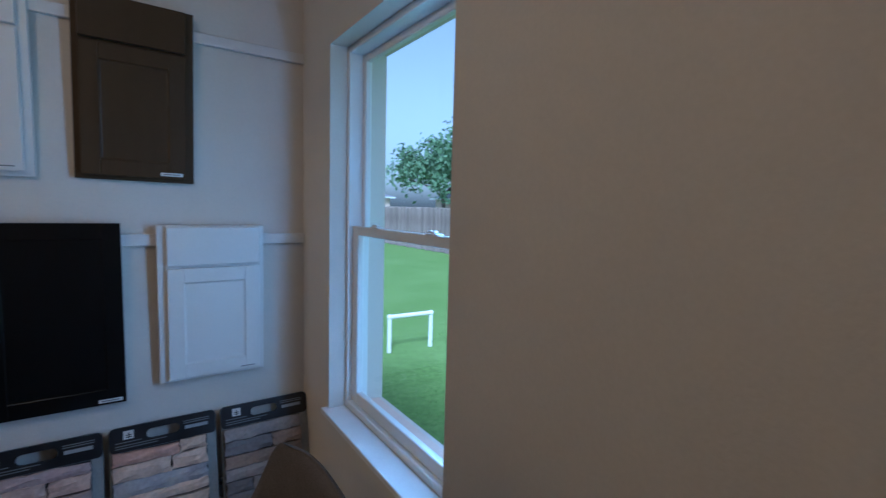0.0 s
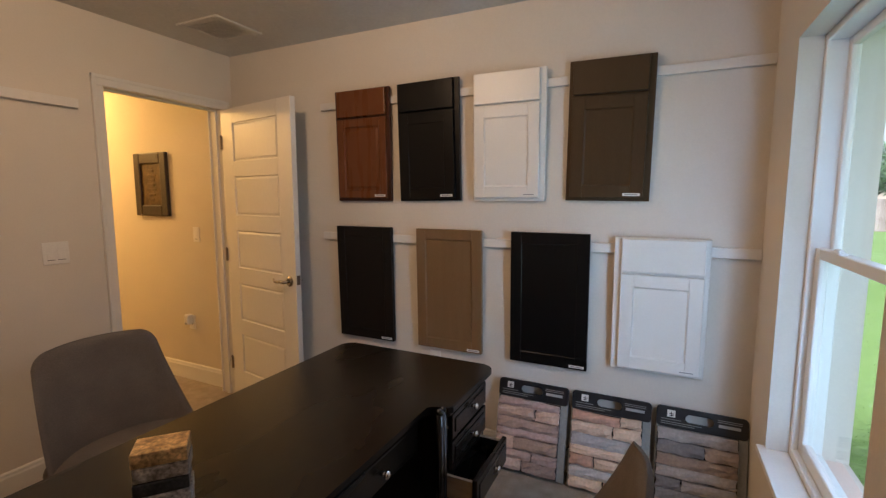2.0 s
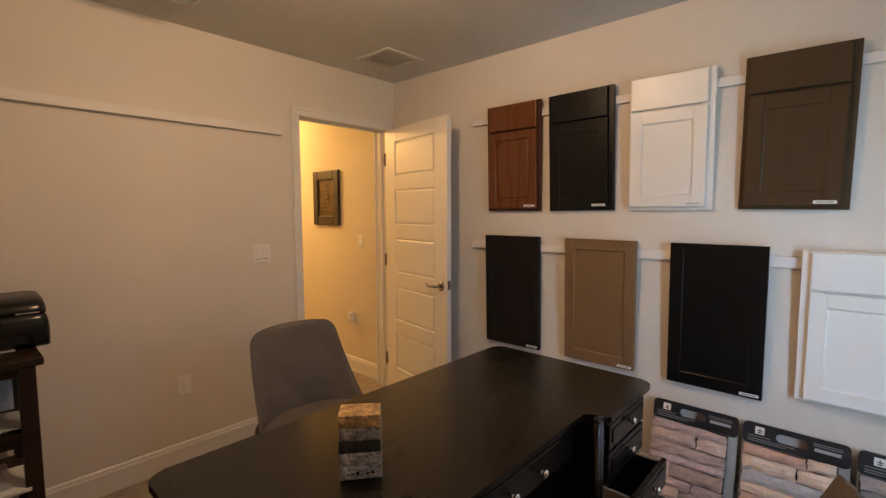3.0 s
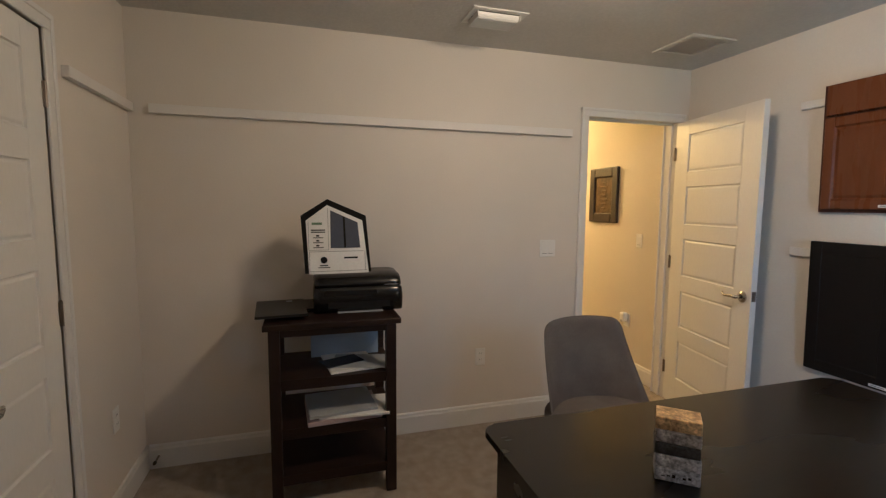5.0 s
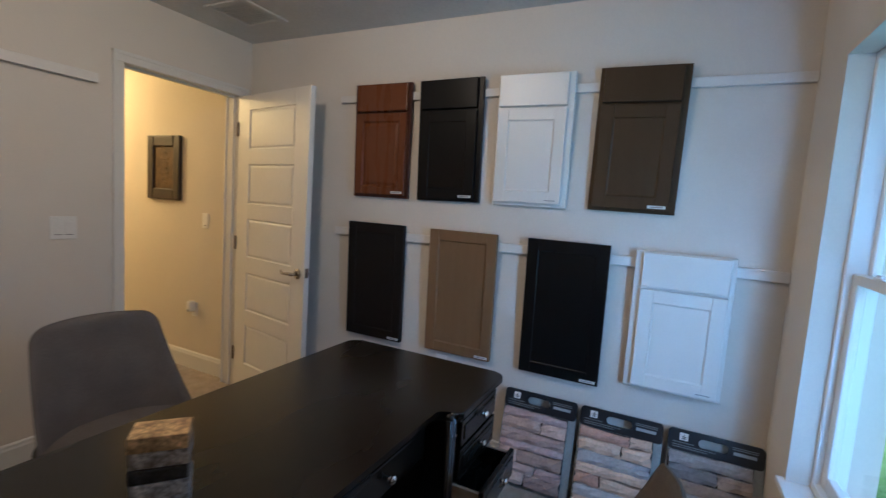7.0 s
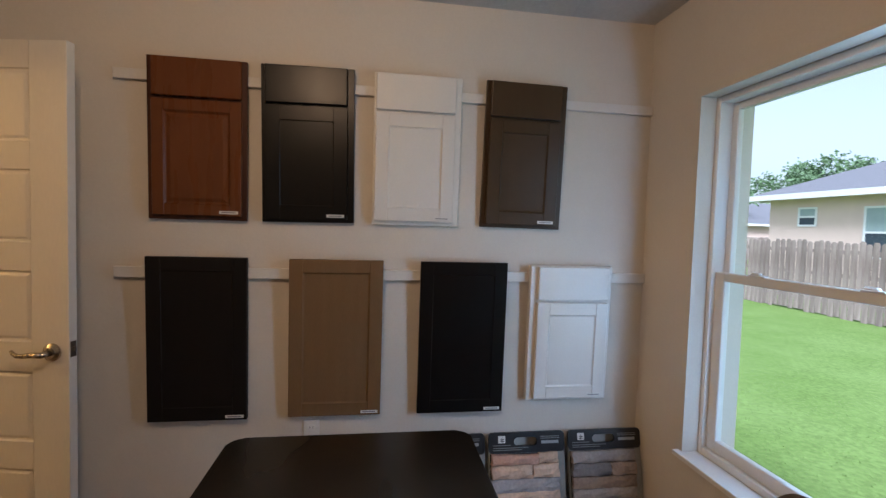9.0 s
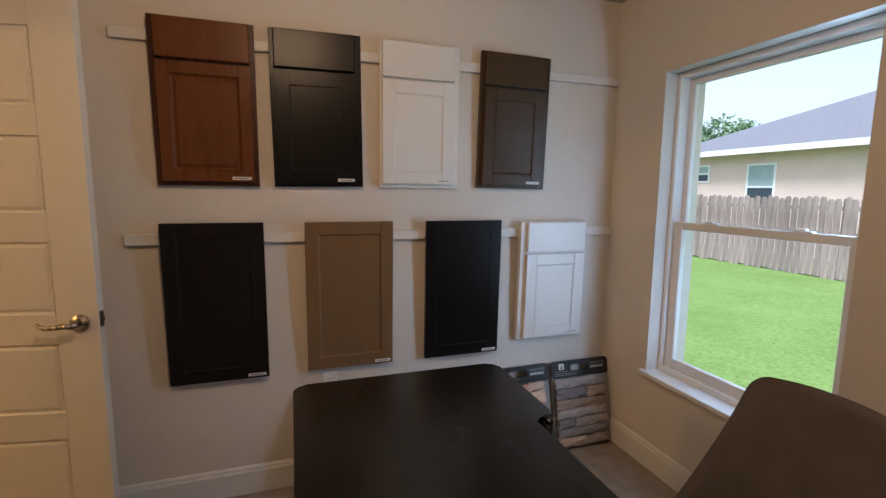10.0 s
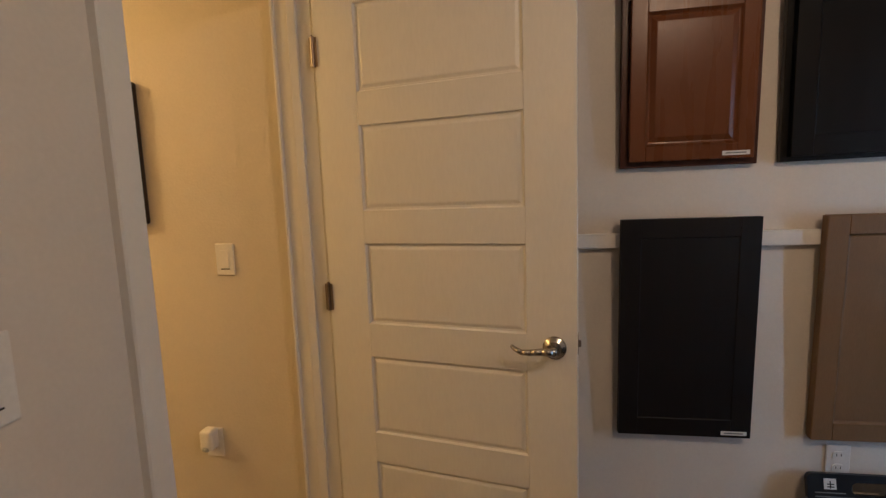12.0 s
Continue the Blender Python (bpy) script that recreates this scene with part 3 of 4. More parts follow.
def raised_door(w, h, th, rail, style):
    """A cabinet door that faces -y: the corners of its stiles and rails, and a bmesh of its panel."""
    p = bmesh.new()
    f = [("stile", (0, -th, 0), (rail, 0, h)), ("stile", (w - rail, -th, 0), (w, 0, h)), ("rail", (rail, -th + 0.0003, 0), (w - rail, 0, rail)), ("rail", (rail, -th + 0.0003, h - rail), (w - rail, 0, h))]
    iw, ih = w - 2 * rail, h - 2 * rail
    steps = ((0, -th + 0.0005), (0.003, -th + 0.0035), (0.007, -th + 0.005)) if style == "shaker" else ((0, -th + 0.0004), (0.002, -th + 0.0018), (0.004, -th + 0.002)) if style == "slim" else ((0, -th + 0.001), (0.006, -th + 0.007), (0.01, -th + 0.008), (0.024, -th + 0.0025), (0.027, -th + 0.002))
    loops = []
    for i, y in steps:
        loops.append([p.verts.new((rail + x, y, rail + z)) for x, z in ((i, i), (iw - i, i), (iw - i, ih - i), (i, ih - i))])
    for a, b in zip(loops, loops[1:]):
        for i in range(4):
            p.faces.new((a[i], a[(i + 1) % 4], b[(i + 1) % 4], b[i]))
    p.faces.new(loops[-1])
    return f, p


def sample(x0, x1, z0, z1, material, label, drawer, style, rail=0.058, frame_off=(0.018, 0.018, 0.012), tilt=0.0, frame_mat=None, depth=0.02):
    """A cabinet front on its face frame, hung on a rail; x0..x1, z0..z1 are its outer edges."""
    w, h = x1 - x0, z1 - z0
    ob = thing("cabinet_sample", (x0, N - 0.0185, z0), label, "cabinet door", "cabinet samples")
    ob.matrix_world = pose(x0, N - 0.003, z0, 1.7, tilt, 0)
    fm = frame_mat or material
    if drawer:
        l, r, b = frame_off
        block("face_frame", fm, ob, (0, -depth, 0), (w, 0, h), 0.0015)
        y0 = -depth
        dw = w - l - r
        dh = 0.155
        bm = bmesh.new()
        box(bm, (l, y0 - 0.02, h - 0.004 - dh), (w - r, y0 - 0.0003, h - 0.004), 0.006 if style == "raised" else 0.004, 2)
        part("drawer_front", bm, material, ob)
        f, p = raised_door(dw, h - dh - 0.016 - b, 0.02, rail, style)
        shift = Vector((l, y0 - 0.0004, b))
        ft = y0 - 0.02
    else:
        f, p = raised_door(w, h, 0.022, rail, style)
        block("back_board", fm, ob, (0.003, -0.009, 0.003), (w - 0.003, 0, h - 0.003), 0)
        shift = Vector((0, -0.0095, 0))
        ft = -0.0315
        l = r = b = 0.0
    for v in p.verts:
        v.co += shift
    door = part("door", p, material, ob)
    for kind, lo, hi in f:
        block(kind, material, door, Vector(lo) + shift, Vector(hi) + shift, 0.0007 if style == "slim" else 0.002)
    sx = w - r - 0.012
    block("name_sticker", PAPER, ob, (sx - 0.075, ft - 0.0012, b + 0.009), (sx, ft - 0.0002, b + 0.022), 0, "small white name sticker")
    block("print", GREYINK, ob, (sx - 0.066, ft - 0.0016, b + 0.0135), (sx - 0.01, ft - 0.0011, b + 0.0175), 0)
    return ob


CHERRY = wood("cherry_stain", (0.14, 0.049, 0.0155), (0.13, 0.045, 0.014), 0.28, 0.05)
CHERRYDARK = wood("cherry_glaze_edge", (0.07, 0.025, 0.013), (0.045, 0.017, 0.01), 0.35)
BLACKP = wood("black_paint", (0.0055, 0.0055, 0.0055), (0.005, 0.005, 0.005), 0.3, 0.03)
BLACKP.node_tree.nodes["Principled BSDF"].inputs["Specular IOR Level"].default_value = 0.26
CHARCOAL = wood("charcoal_stain", (0.009, 0.008, 0.0075), (0.0075, 0.0068, 0.0062), 0.5, 0.05)
TAUPE = wood("taupe_brown_stain", (0.066, 0.042, 0.021), (0.061, 0.0385, 0.019), 0.36, 0.07)
TAN = wood("tan_brown_stain", (0.188, 0.114, 0.053), (0.174, 0.105, 0.048), 0.45, 0.07)
WHITEP = mat("white_cabinet_paint", (0.74, 0.73, 0.7), 0.35, spread=0.03, scale=3, grain=0.015, bump=0.03)
sample(-1.155, -0.768, 1.427, 2.086, CHERRY, "cherry-brown raised-panel cabinet door sample with drawer front", True, "raised", 0.046, frame_mat=CHERRYDARK, frame_off=(0.022, 0.018, 0.018))
sample(-0.706, -0.322, 1.427, 2.086, BLACKP, "black shaker cabinet door sample with drawer front", True, "slim", tilt=-0.7, frame_off=(0.018, 0.028, 0.014))
sample(-0.245, 0.142, 1.430, 2.088, WHITEP, "white shaker cabinet door sample with drawer front", True, "shaker", frame_off=(0.01, 0.028, 0.018))
sample(0.247, 0.627, 1.434, 2.092, TAUPE, "taupe-brown shaker cabinet door sample with drawer front", True, "shaker", tilt=0.7, frame_off=(0.02, 0.028, 0.016))
sample(-1.156, -0.759, 0.571, 1.272, CHARCOAL, "charcoal-stained flat cabinet door sample", False, "slim")
sample(-0.588, -0.188, 0.575, 1.271, TAN, "tan-brown shaker cabinet door sample", False, "shaker")
sample(-0.022, 0.377, 0.574, 1.271, BLACKP, "black shaker cabinet door sample", False, "slim")
sample(0.49, 0.888, 0.622, 1.262, WHITEP, "white shaker cabinet door sample with drawer front", True, "shaker", depth=0.034, frame_off=(0.032, 0.02, 0.014))


# ---- stone veneer sample panels on the floor ----
def stone_mesh(w, h, d, seed):
    """A rough split stone: a box with a broken face; faces -y."""
    rnd = random.Random(seed)
    nx, nz = max(3, round(w / 0.035)), 3
    bm = bmesh.new()
    rows = []
    for j in range(nz + 1):
        row = []
        for i in range(nx + 1):
            u, v = i / nx, j / nz
            edge = (i in (0, nx)) or (j in (0, nz))
            x = u * w + (rnd.uniform(-0.004, 0.004) if edge else rnd.uniform(-0.008, 0.008))
            z = v * h + rnd.uniform(-0.003, 0.003)
            y = -d * (0.78 if edge else 1) + rnd.uniform(-0.0035, 0.0035)
            row.append(bm.verts.new((x, y, z)))
        rows.append(row)
    for j in range(nz):
        for i in range(nx):
            bm.faces.new((rows[j][i], rows[j][i + 1], rows[j + 1][i + 1], rows[j + 1][i]))
    rim = rows[0] + [r[-1] for r in rows[1:]] + rows[-1][-2::-1] + [r[0] for r in rows[-2:0:-1]]
    back = [bm.verts.new((v.co.x, 0, v.co.z)) for v in rim]
    for i in range(len(rim)):
        k = (i + 1) % len(rim)
        bm.faces.new((rim[i], back[i], back[k], rim[k]))
    return bm


COURSES = {
    "tan": ((0.042, ((1, 2),)), (0.058, ((0.62, 0), (0.38, 0))), (0.056, ((1, 1),)), (0.042, ((1, 2),)), (0.062, ((0.3, 0), (0.7, 0))), (0.05, ((0.6, 1), (0.4, 2))), (0.06, ((0.45, 0), (0.55, 1)))),
    "buff": ((0.046, ((0.7, 1), (0.3, 0))), (0.062, ((0.6, 0), (0.4, 0))), (0.058, ((1, 2),)), (0.045, ((1, 0),)), (0.055, ((0.36, 1), (0.64, 0))), (0.052, ((1, 2),)), (0.056, ((0.5, 0), (0.5, 1)))),
    "slate": ((0.055, ((1, 2),)), (0.06, ((0.6, 0), (0.4, 1))), (0.056, ((1, 1),)), (0.048, ((1, 2),)), (0.052, ((0.33, 0), (0.67, 2))), (0.05, ((1, 0),)), (0.05, ((0.55, 1), (0.45, 2)))),
}


def stone_panel(x, tone, seed, label):
    w, h, lean = 0.37, 0.475, 12.0
    rnd = random.Random(seed)
    ob = thing("stone_sample_panel", (x, N - 0.135, 0.004), label, "stone sample", "stone sample panels")
    ob.matrix_world = pose(x, N - 0.128, 0.004, -lean, 0, 0)
    block("backer", BACKER, ob, (0, -0.012, 0), (w, 0, h - 0.07), 0.002)
    # carrying header with a grip slot
    bm = bmesh.new()
    outer = [(w / 2 + a, b) for a, b in rounded(w, 0.092, 0.018)]
    slot = [(w * 0.485 + a, 0.004 + b) for a, b in rounded(0.115, 0.038, 0.0185)]
    for y in (-0.014, 0.0):
        lv = [bm.verts.new((a, y, b)) for a, b in outer]
        sv = [bm.verts.new((a, y, b)) for a, b in slot]
        es = [bm.edges.new((q[i], q[(i + 1) % len(q)])) for q in (lv, sv) for i in range(len(q))]
        bmesh.ops.triangle_fill(bm, edges=es, use_beauty=True)
        if y == -0.014:
            fl, fs = lv, sv
    for f, bk in ((fl, lv), (fs, sv)):
        for i in range(len(f)):
            k = (i + 1) % len(f)
            bm.faces.new((f[i], f[k], bk[k], bk[i]))
    hd = part("header", bm, HEADER, ob, "black carrying header with a grip slot")
    hd.location = (0, -0.001, h - 0.046)
    block("emblem", PAPER, hd, (0.046, -0.0152, 0.0), (0.08, -0.0142, 0.032), 0, "small white square emblem")
    bm = bmesh.new()
    for a, b in ((0.006, 0.010), (0.014, 0.022)):
        box(bm, (0.054, -0.0157, a), (0.074, -0.0151, a + 0.003))
    box(bm, (0.062, -0.0157, 0.003), (0.065, -0.0151, 0.025))
    part("emblem_mark", bm, INK, hd)
    for i, (a, b, z) in enumerate(((0.25, 0.345, 0.022), (0.25, 0.345, 0.014), (0.255, 0.34, -0.008), (0.02, 0.105, -0.012), (0.02, 0.19, -0.024), (0.02, 0.16, -0.033))):
        tall = 0.013 if i == 2 else 0.003
        block("print", GREYINK if i != 2 else PAPERGREY, hd, (a, -0.0152, z), (b, -0.0142, z + tall), 0)
    # dark sheet over the backer paints the shade in the joints
    block("joint_bed", JOINT_SHADE, ob, (0.006, -0.0135, 0.004), (w - 0.036, -0.0121, h - 0.094), 0)
    # courses of split stone
    z, k = h - 0.092, 0
    for ch, pieces in COURSES[tone]:
        x = 0.008
        for share, pick in pieces:
            wide = share * (w - 0.045)
            s = part("stone", stone_mesh(wide - 0.005, ch - 0.004, rnd.uniform(0.022, 0.034), seed * 100 + k), STONES[tone][pick], ob)
            s.matrix_local = pose(x + 0.0025, -0.0136, z - ch + 0.002, 0, rnd.uniform(-0.9, 0.9), 0)
            x += wide
            k += 1
        z -= ch
    return ob


stone_panel(-0.6, "tan", 4, "brown ledgestone veneer sample panel with black header")
stone_panel(-0.072, "tan", 1, "tan and mauve ledgestone veneer sample panel with black header")
stone_panel(0.316, "buff", 2, "buff and grey ledgestone veneer sample panel with black header")
stone_panel(0.706, "slate", 3, "slate-grey ledgestone veneer sample panel with black header")

# ---- desk ----
desk = thing("desk", (0, 0, 0), "black painted pedestal desk with one drawer pulled open", "desk")
X0, XP, XC, Y0, Y1, ZT = -0.655, 0.092, 0.01, 0.388, 1.928, 0.757


def clip(cx, cy, sx, sy, r=0.045):
    """A rounded, clipped corner."""
    return [(cx + sx * (r - r * math.sin(a)), cy + sy * (r - r * math.cos(a))) for a in [radians(15 * i) for i in range(7)]]


ring = clip(X0, Y0, 1, 1)[::-1] + [(p[0], p[1]) for p in clip(XP, Y0, -1, 1)]
ring += [(XP, 0.8), (XP - 0.012, 0.815), (XC + 0.014, 0.828), (XC, 0.845), (XC, 1.472), (XC + 0.014, 1.489), (XP - 0.012, 1.502), (XP, 1.517)]
ring += clip(XP, Y1, -1, -1)[::-1] + clip(X0, Y1, 1, -1)
c = Vector(((X0 + XP) / 2, (Y0 + Y1) / 2))
bm = bmesh.new()
prism(bm, ring, ZT - 0.022, ZT, 0.006, 3)
prism(bm, [(c.x + (x - c.x) * 0.975, c.y + (y - c.y) * 0.987) for x, y in ring], ZT - 0.034, ZT - 0.0221)
part("desktop", bm, BLACKDESK, desk, "black satin top with clipped corners", smooth=False)
FX = 0.062
for y0, y1 in ((0.43, 0.805), (1.512, 1.885)):
    bm = bmesh.new()
    box(bm, (X0 + 0.035, y0, 0.07), (FX, y0 + 0.02, ZT - 0.034), 0.002)
    box(bm, (X0 + 0.035, y1 - 0.02, 0.07), (FX, y1, ZT - 0.034), 0.002)
    box(bm, (X0 + 0.035, y0 + 0.02, 0.07), (X0 + 0.055, y1 - 0.02, ZT - 0.034))
    box(bm, (X0 + 0.055, y0 + 0.02, 0.07), (FX - 0.002, y1 - 0.02, 0.09))
    box(bm, (X0 + 0.02, y0 - 0.012, 0), (FX + 0.012, y1 + 0.012, 0.07), 0.006, 2)
    part("pedestal", bm, BLACKDESK, desk)
    for k, (z0, z1) in enumerate(((0.625, 0.715), (0.51, 0.615), (0.395, 0.5), (0.1, 0.385))):
        out = 0.09 if (k == 2 and y0 > 1) else 0.0
        bm = bmesh.new()
        box(bm, (FX + out, y0 + 0.024, z0), (FX + out + 0.018, y1 - 0.024, z1), 0.004, 2)
        box(bm, (FX + out + 0.017, y0 + 0.044, z0 + 0.02), (FX + out + 0.022, y1 - 0.044, z1 - 0.02), 0.003)
        dr = part("drawer", bm, BLACKDESK, desk)
        if out:
            bm = bmesh.new()
            box(bm, (FX - 0.32, y0 + 0.03, z0 + 0.012), (FX + out, y0 + 0.042, z1 - 0.012))
            box(bm, (FX - 0.32, y1 - 0.042, z0 + 0.012), (FX + out, y1 - 0.03, z1 - 0.012))
            box(bm, (FX - 0.32, y0 + 0.042, z0 + 0.012), (FX + out, y1 - 0.042, z0 + 0.02))
            part("drawer_box", bm, RAWWOOD, dr, "pale wooden drawer box")
            bm = bmesh.new()
            box(bm, (FX - 0.32, y0 + 0.0425, z0 + 0.0205), (FX + out - 0.0005, y0 + 0.047, z1 - 0.016))
            box(bm, (FX - 0.32, y1 - 0.047, z0 + 0.0205), (FX + out - 0.0005, y1 - 0.0425, z1 - 0.016))
            box(bm, (FX - 0.32, y0 + 0.047, z0 + 0.0205), (FX + out - 0.0005, y1 - 0.047, z0 + 0.024))
            part("liner", bm, BLACKDESK, dr, "black inner faces of the drawer box")
        bm = bmesh.new()
        ym, zm = (y0 + y1) / 2, (z0 + z1) / 2 + (0.012 if k < 3 else 0.08)
        cyl(bm, (FX + out + 0.02, ym, zm), (FX + out + 0.036, ym, zm), 0.006, 0.007, 14)
        ball(bm, (FX + out + 0.04, ym, zm), 0.0135, (0.6, 1, 1), 16)
        part("knob", bm, CHROME, dr, "small chrome knob", smooth=True)
for yc in (0.826, 1.491):
    for off in (-0.012, 0.012):
        bm = bmesh.new()
        cyl(bm, (XC + 0.05, yc + off, 0.07), (XC + 0.05, yc + off, ZT - 0.012), 0.013, 0.013, 14)
        ball(bm, (XC + 0.05, yc + off, ZT - 0.012), 0.014, n=14)
        part("pilaster", bm, GLOSSBLACK, desk, "glossy black turned corner post", smooth=True)
bm = bmesh.new()
box(bm, (-0.036, 0.845, 0.598), (-0.018, 1.472, 0.716), 0.004, 2)
box(bm, (-0.019, 0.87, 0.618), (-0.012, 1.447, 0.697), 0.003)
cd = part("center_drawer", bm, BLACKDESK, desk)
for yk in (1.08, 1.235):
    bm = bmesh.new()
    cyl(bm, (-0.014, yk, 0.655), (0.006, yk, 0.655), 0.006, 0.007, 14)
    ball(bm, (0.012, yk, 0.655), 0.0135, (0.6, 1, 1), 16)
    part("knob", bm, CHROME, cd, "small chrome knob", smooth=True)
block("modesty_panel", BLACKDESK, desk, (X0 + 0.04, 0.805, 0.2), (X0 + 0.058, 1.512, ZT - 0.035))

# ---- granite samples stacked on the desk ----
GRAN = {
    "golden granite": ((0.66, 0.45, 0.2), (0.16, 0.085, 0.035)), "grey granite": ((0.42, 0.38, 0.33), (0.12, 0.1, 0.09)), "speckled granite": ((0.5, 0.46, 0.4), (0.12, 0.1, 0.09)),
    "dark granite": ((0.06, 0.06, 0.055), (0.02, 0.02, 0.02)), "pale granite": ((0.62, 0.6, 0.57), (0.2, 0.19, 0.18)), "silver granite": ((0.55, 0.55, 0.55), (0.22, 0.22, 0.23)),
}
gz = ZT + 0.0005
for i, name in enumerate(("silver granite", "pale granite", "dark granite", "speckled granite", "golden granite")):
    c1, c0 = GRAN[name]
    gm = mat(name.replace(" ", "_"), c1, 0.3, tone=c0, scale=34 if i == 4 else 48, grain=0.55, grain_scale=120, bump=0.04)
    hgt = (0.036, 0.033, 0.03, 0.034, 0.034)[i]
    r = random.Random(i + 5)
    g = thing("granite_sample", (-0.262 + r.uniform(-0.002, 0.002), 0.772 + r.uniform(-0.002, 0.002), gz), f"square {name} countertop sample block in a stack", "stone sample", "granite samples", turn=50 + r.uniform(-2, 2))
    bm = bmesh.new()
    box(bm, (-0.052, -0.036, 0), (0.052, 0.036, hgt - 0.001), 0.002)
    part("block", bm, gm, g)
    if i == 0:
        for q in range(6):
            bm = bmesh.new()
            x = -0.036 + 0.012 * q
            box(bm, (x, -0.0364, 0.012 + 0.002 * (q % 2)), (x + 0.0075, -0.0361, 0.0145 + 0.003 * (q % 3)))
            part("pen_mark", bm, INK, g, "illegible dark pen strokes")
    gz += hgt


# ---- upholstered chairs ----
def chair(where, turn, label):
    """An upholstered shell chair that faces +x; where is the floor under its seat."""
    ob = thing("side_chair", where, label, "chair", "upholstered chairs", turn=turn)
    bm = bmesh.new()
    nu, nv = 20, 26
    grid = {}
    for s in (0, 1):
        for j in range(nv + 1):
            v = 1 - (1 - j / nv) ** 2.2
            wv = max(0.0, 1 - (1 - v) * 0.465 / 0.062)
            hw = 0.268 + (0.208 - 0.268) * v - 0.062 * (1 - math.sqrt(max(0.0, 1 - wv * wv)))
            for i in range(nu + 1):
                u = 2 * i / nu - 1
                lean = -0.215 - 0.05 * v + 0.02 * (1 - v) ** 2
                wrap = (0.19 * (1 - v) ** 1.4 + 0.03) * abs(u) ** 2.6
                th = 0.034 * max(0.1, 1 - abs(u) ** 6) * max(0.15, 1 - wv ** 6)
                x = lean + wrap + (th / 2 if s == 0 else -th / 2)
                grid[s, j, i] = bm.verts.new((x, hw * u, 0.43 + 0.465 * v + 0.006 * (1 - u * u) * v))
    for j in range(nv):
        for i in range(nu):
            bm.faces.new((grid[0, j, i], grid[0, j, i + 1], grid[0, j + 1, i + 1], grid[0, j + 1, i]))
            bm.faces.new((grid[1, j, i], grid[1, j + 1, i], grid[1, j + 1, i + 1], grid[1, j, i + 1]))
    for i in range(nu):
        bm.faces.new((grid[0, 0, i + 1], grid[0, 0, i], grid[1, 0, i], grid[1, 0, i + 1]))
        bm.faces.new((grid[0, nv, i], grid[0, nv, i + 1], grid[1, nv, i + 1], grid[1, nv, i]))
    for j in range(nv):
        bm.faces.new((grid[0, j, 0], grid[0, j + 1, 0], grid[1, j + 1, 0], grid[1, j, 0]))
        bm.faces.new((grid[0, j + 1, nu], grid[0, j, nu], grid[1, j, nu], grid[1, j + 1, nu]))
    part("backrest", bm, FABRIC, ob, smooth=True)
    bm = bmesh.new()
    prism(bm, [(a - 0.01, b) for a, b in rounded(0.46, 0.49, 0.14, 8)], 0.4, 0.51, 0.04, 5)
    part("seat", bm, FABRIC, ob, smooth=True)
    for sx, sy in ((1, 1), (1, -1), (-1, 1), (-1, -1)):
        rod("leg", BLACKMETAL, ob, (0.14 * sx, 0.15 * sy, 0.405), (0.21 * sx, 0.215 * sy, 0), 0.016, 0.009, 12)
    return ob


chair((-1.06, 1.165, 0), -3, "grey fabric upholstered side chair facing the desk")
chair((0.42, 1.11, 0), 180, "grey-brown fabric upholstered side chair pulled up to the desk")

# ---- printer stand ----
st = thing("printer_stand", (-1.54, -0.012, 0), "dark espresso wooden stand with three open shelves", "shelf unit")
SD, SW = 0.44, 0.595
bm = bmesh.new()
box(bm, (-SD - 0.02, -SW / 2 - 0.024, 0.868), (0.008, SW / 2 + 0.024, 0.896), 0.004, 2)
part("top", bm, ESPRESSO, st)
for x in (-SD, -0.045):
    for y in (-SW / 2, SW / 2 - 0.05):
        bm = bmesh.new()
        v = box(bm, (x, y, 0), (x + 0.045, y + 0.05, 0.868), 0.002)
        part("leg", bm, ESPRESSO, st)
for z in (0.135, 0.365, 0.605):
    bm = bmesh.new()
    box(bm, (-SD + 0.006, -SW / 2 + 0.004, z), (-0.006, SW / 2 - 0.004, z + 0.022))
    box(bm, (-0.035, -SW / 2 + 0.05, z - 0.03), (-0.012, SW / 2 - 0.05, z + 0.0), 0.001)
    part("shelf", bm, ESPRESSO, st)
for x in (-0.034, -SD + 0.012):
    block("apron", ESPRESSO, st, (x, -SW / 2 + 0.05, 0.832), (x + 0.022, SW / 2 - 0.05, 0.868))

pr = thing("printer", (-1.855, 0.125, 0.896), "black inkjet printer on the wooden stand", "printer")


def swept(name, material, parent, profile, half, round_end, label=""):
    """A casing with the side profile [(x, z), ...], run along y and drawn in towards its rounded ends."""
    bm = bmesh.new()
    cx = sum(p[0] for p in profile) / len(profile)
    cz = min(p[1] for p in profile)
    rings = []
    for k in range(13):
        u = -1 + k / 6
        e = max(0.0, (abs(u) - 0.62) / 0.38)
        f = 1 - round_end * (1 - math.sqrt(max(0.0, 1 - e * e)))
        rings.append([bm.verts.new((cx + (x - cx) * (0.5 + 0.5 * f), half * math.sin(u * math.pi / 2), cz + (z - cz) * f)) for x, z in profile])
    for p, q in zip(rings, rings[1:]):
        for i in range(len(profile)):
            j = (i + 1) % len(profile)
            bm.faces.new((p[i], p[j], q[j], q[i]))
    bm.faces.new(rings[0])
    bm.faces.new(rings[-1][::-1])
    ob = part(name, bm, material, parent, label, smooth=True)
    return ob


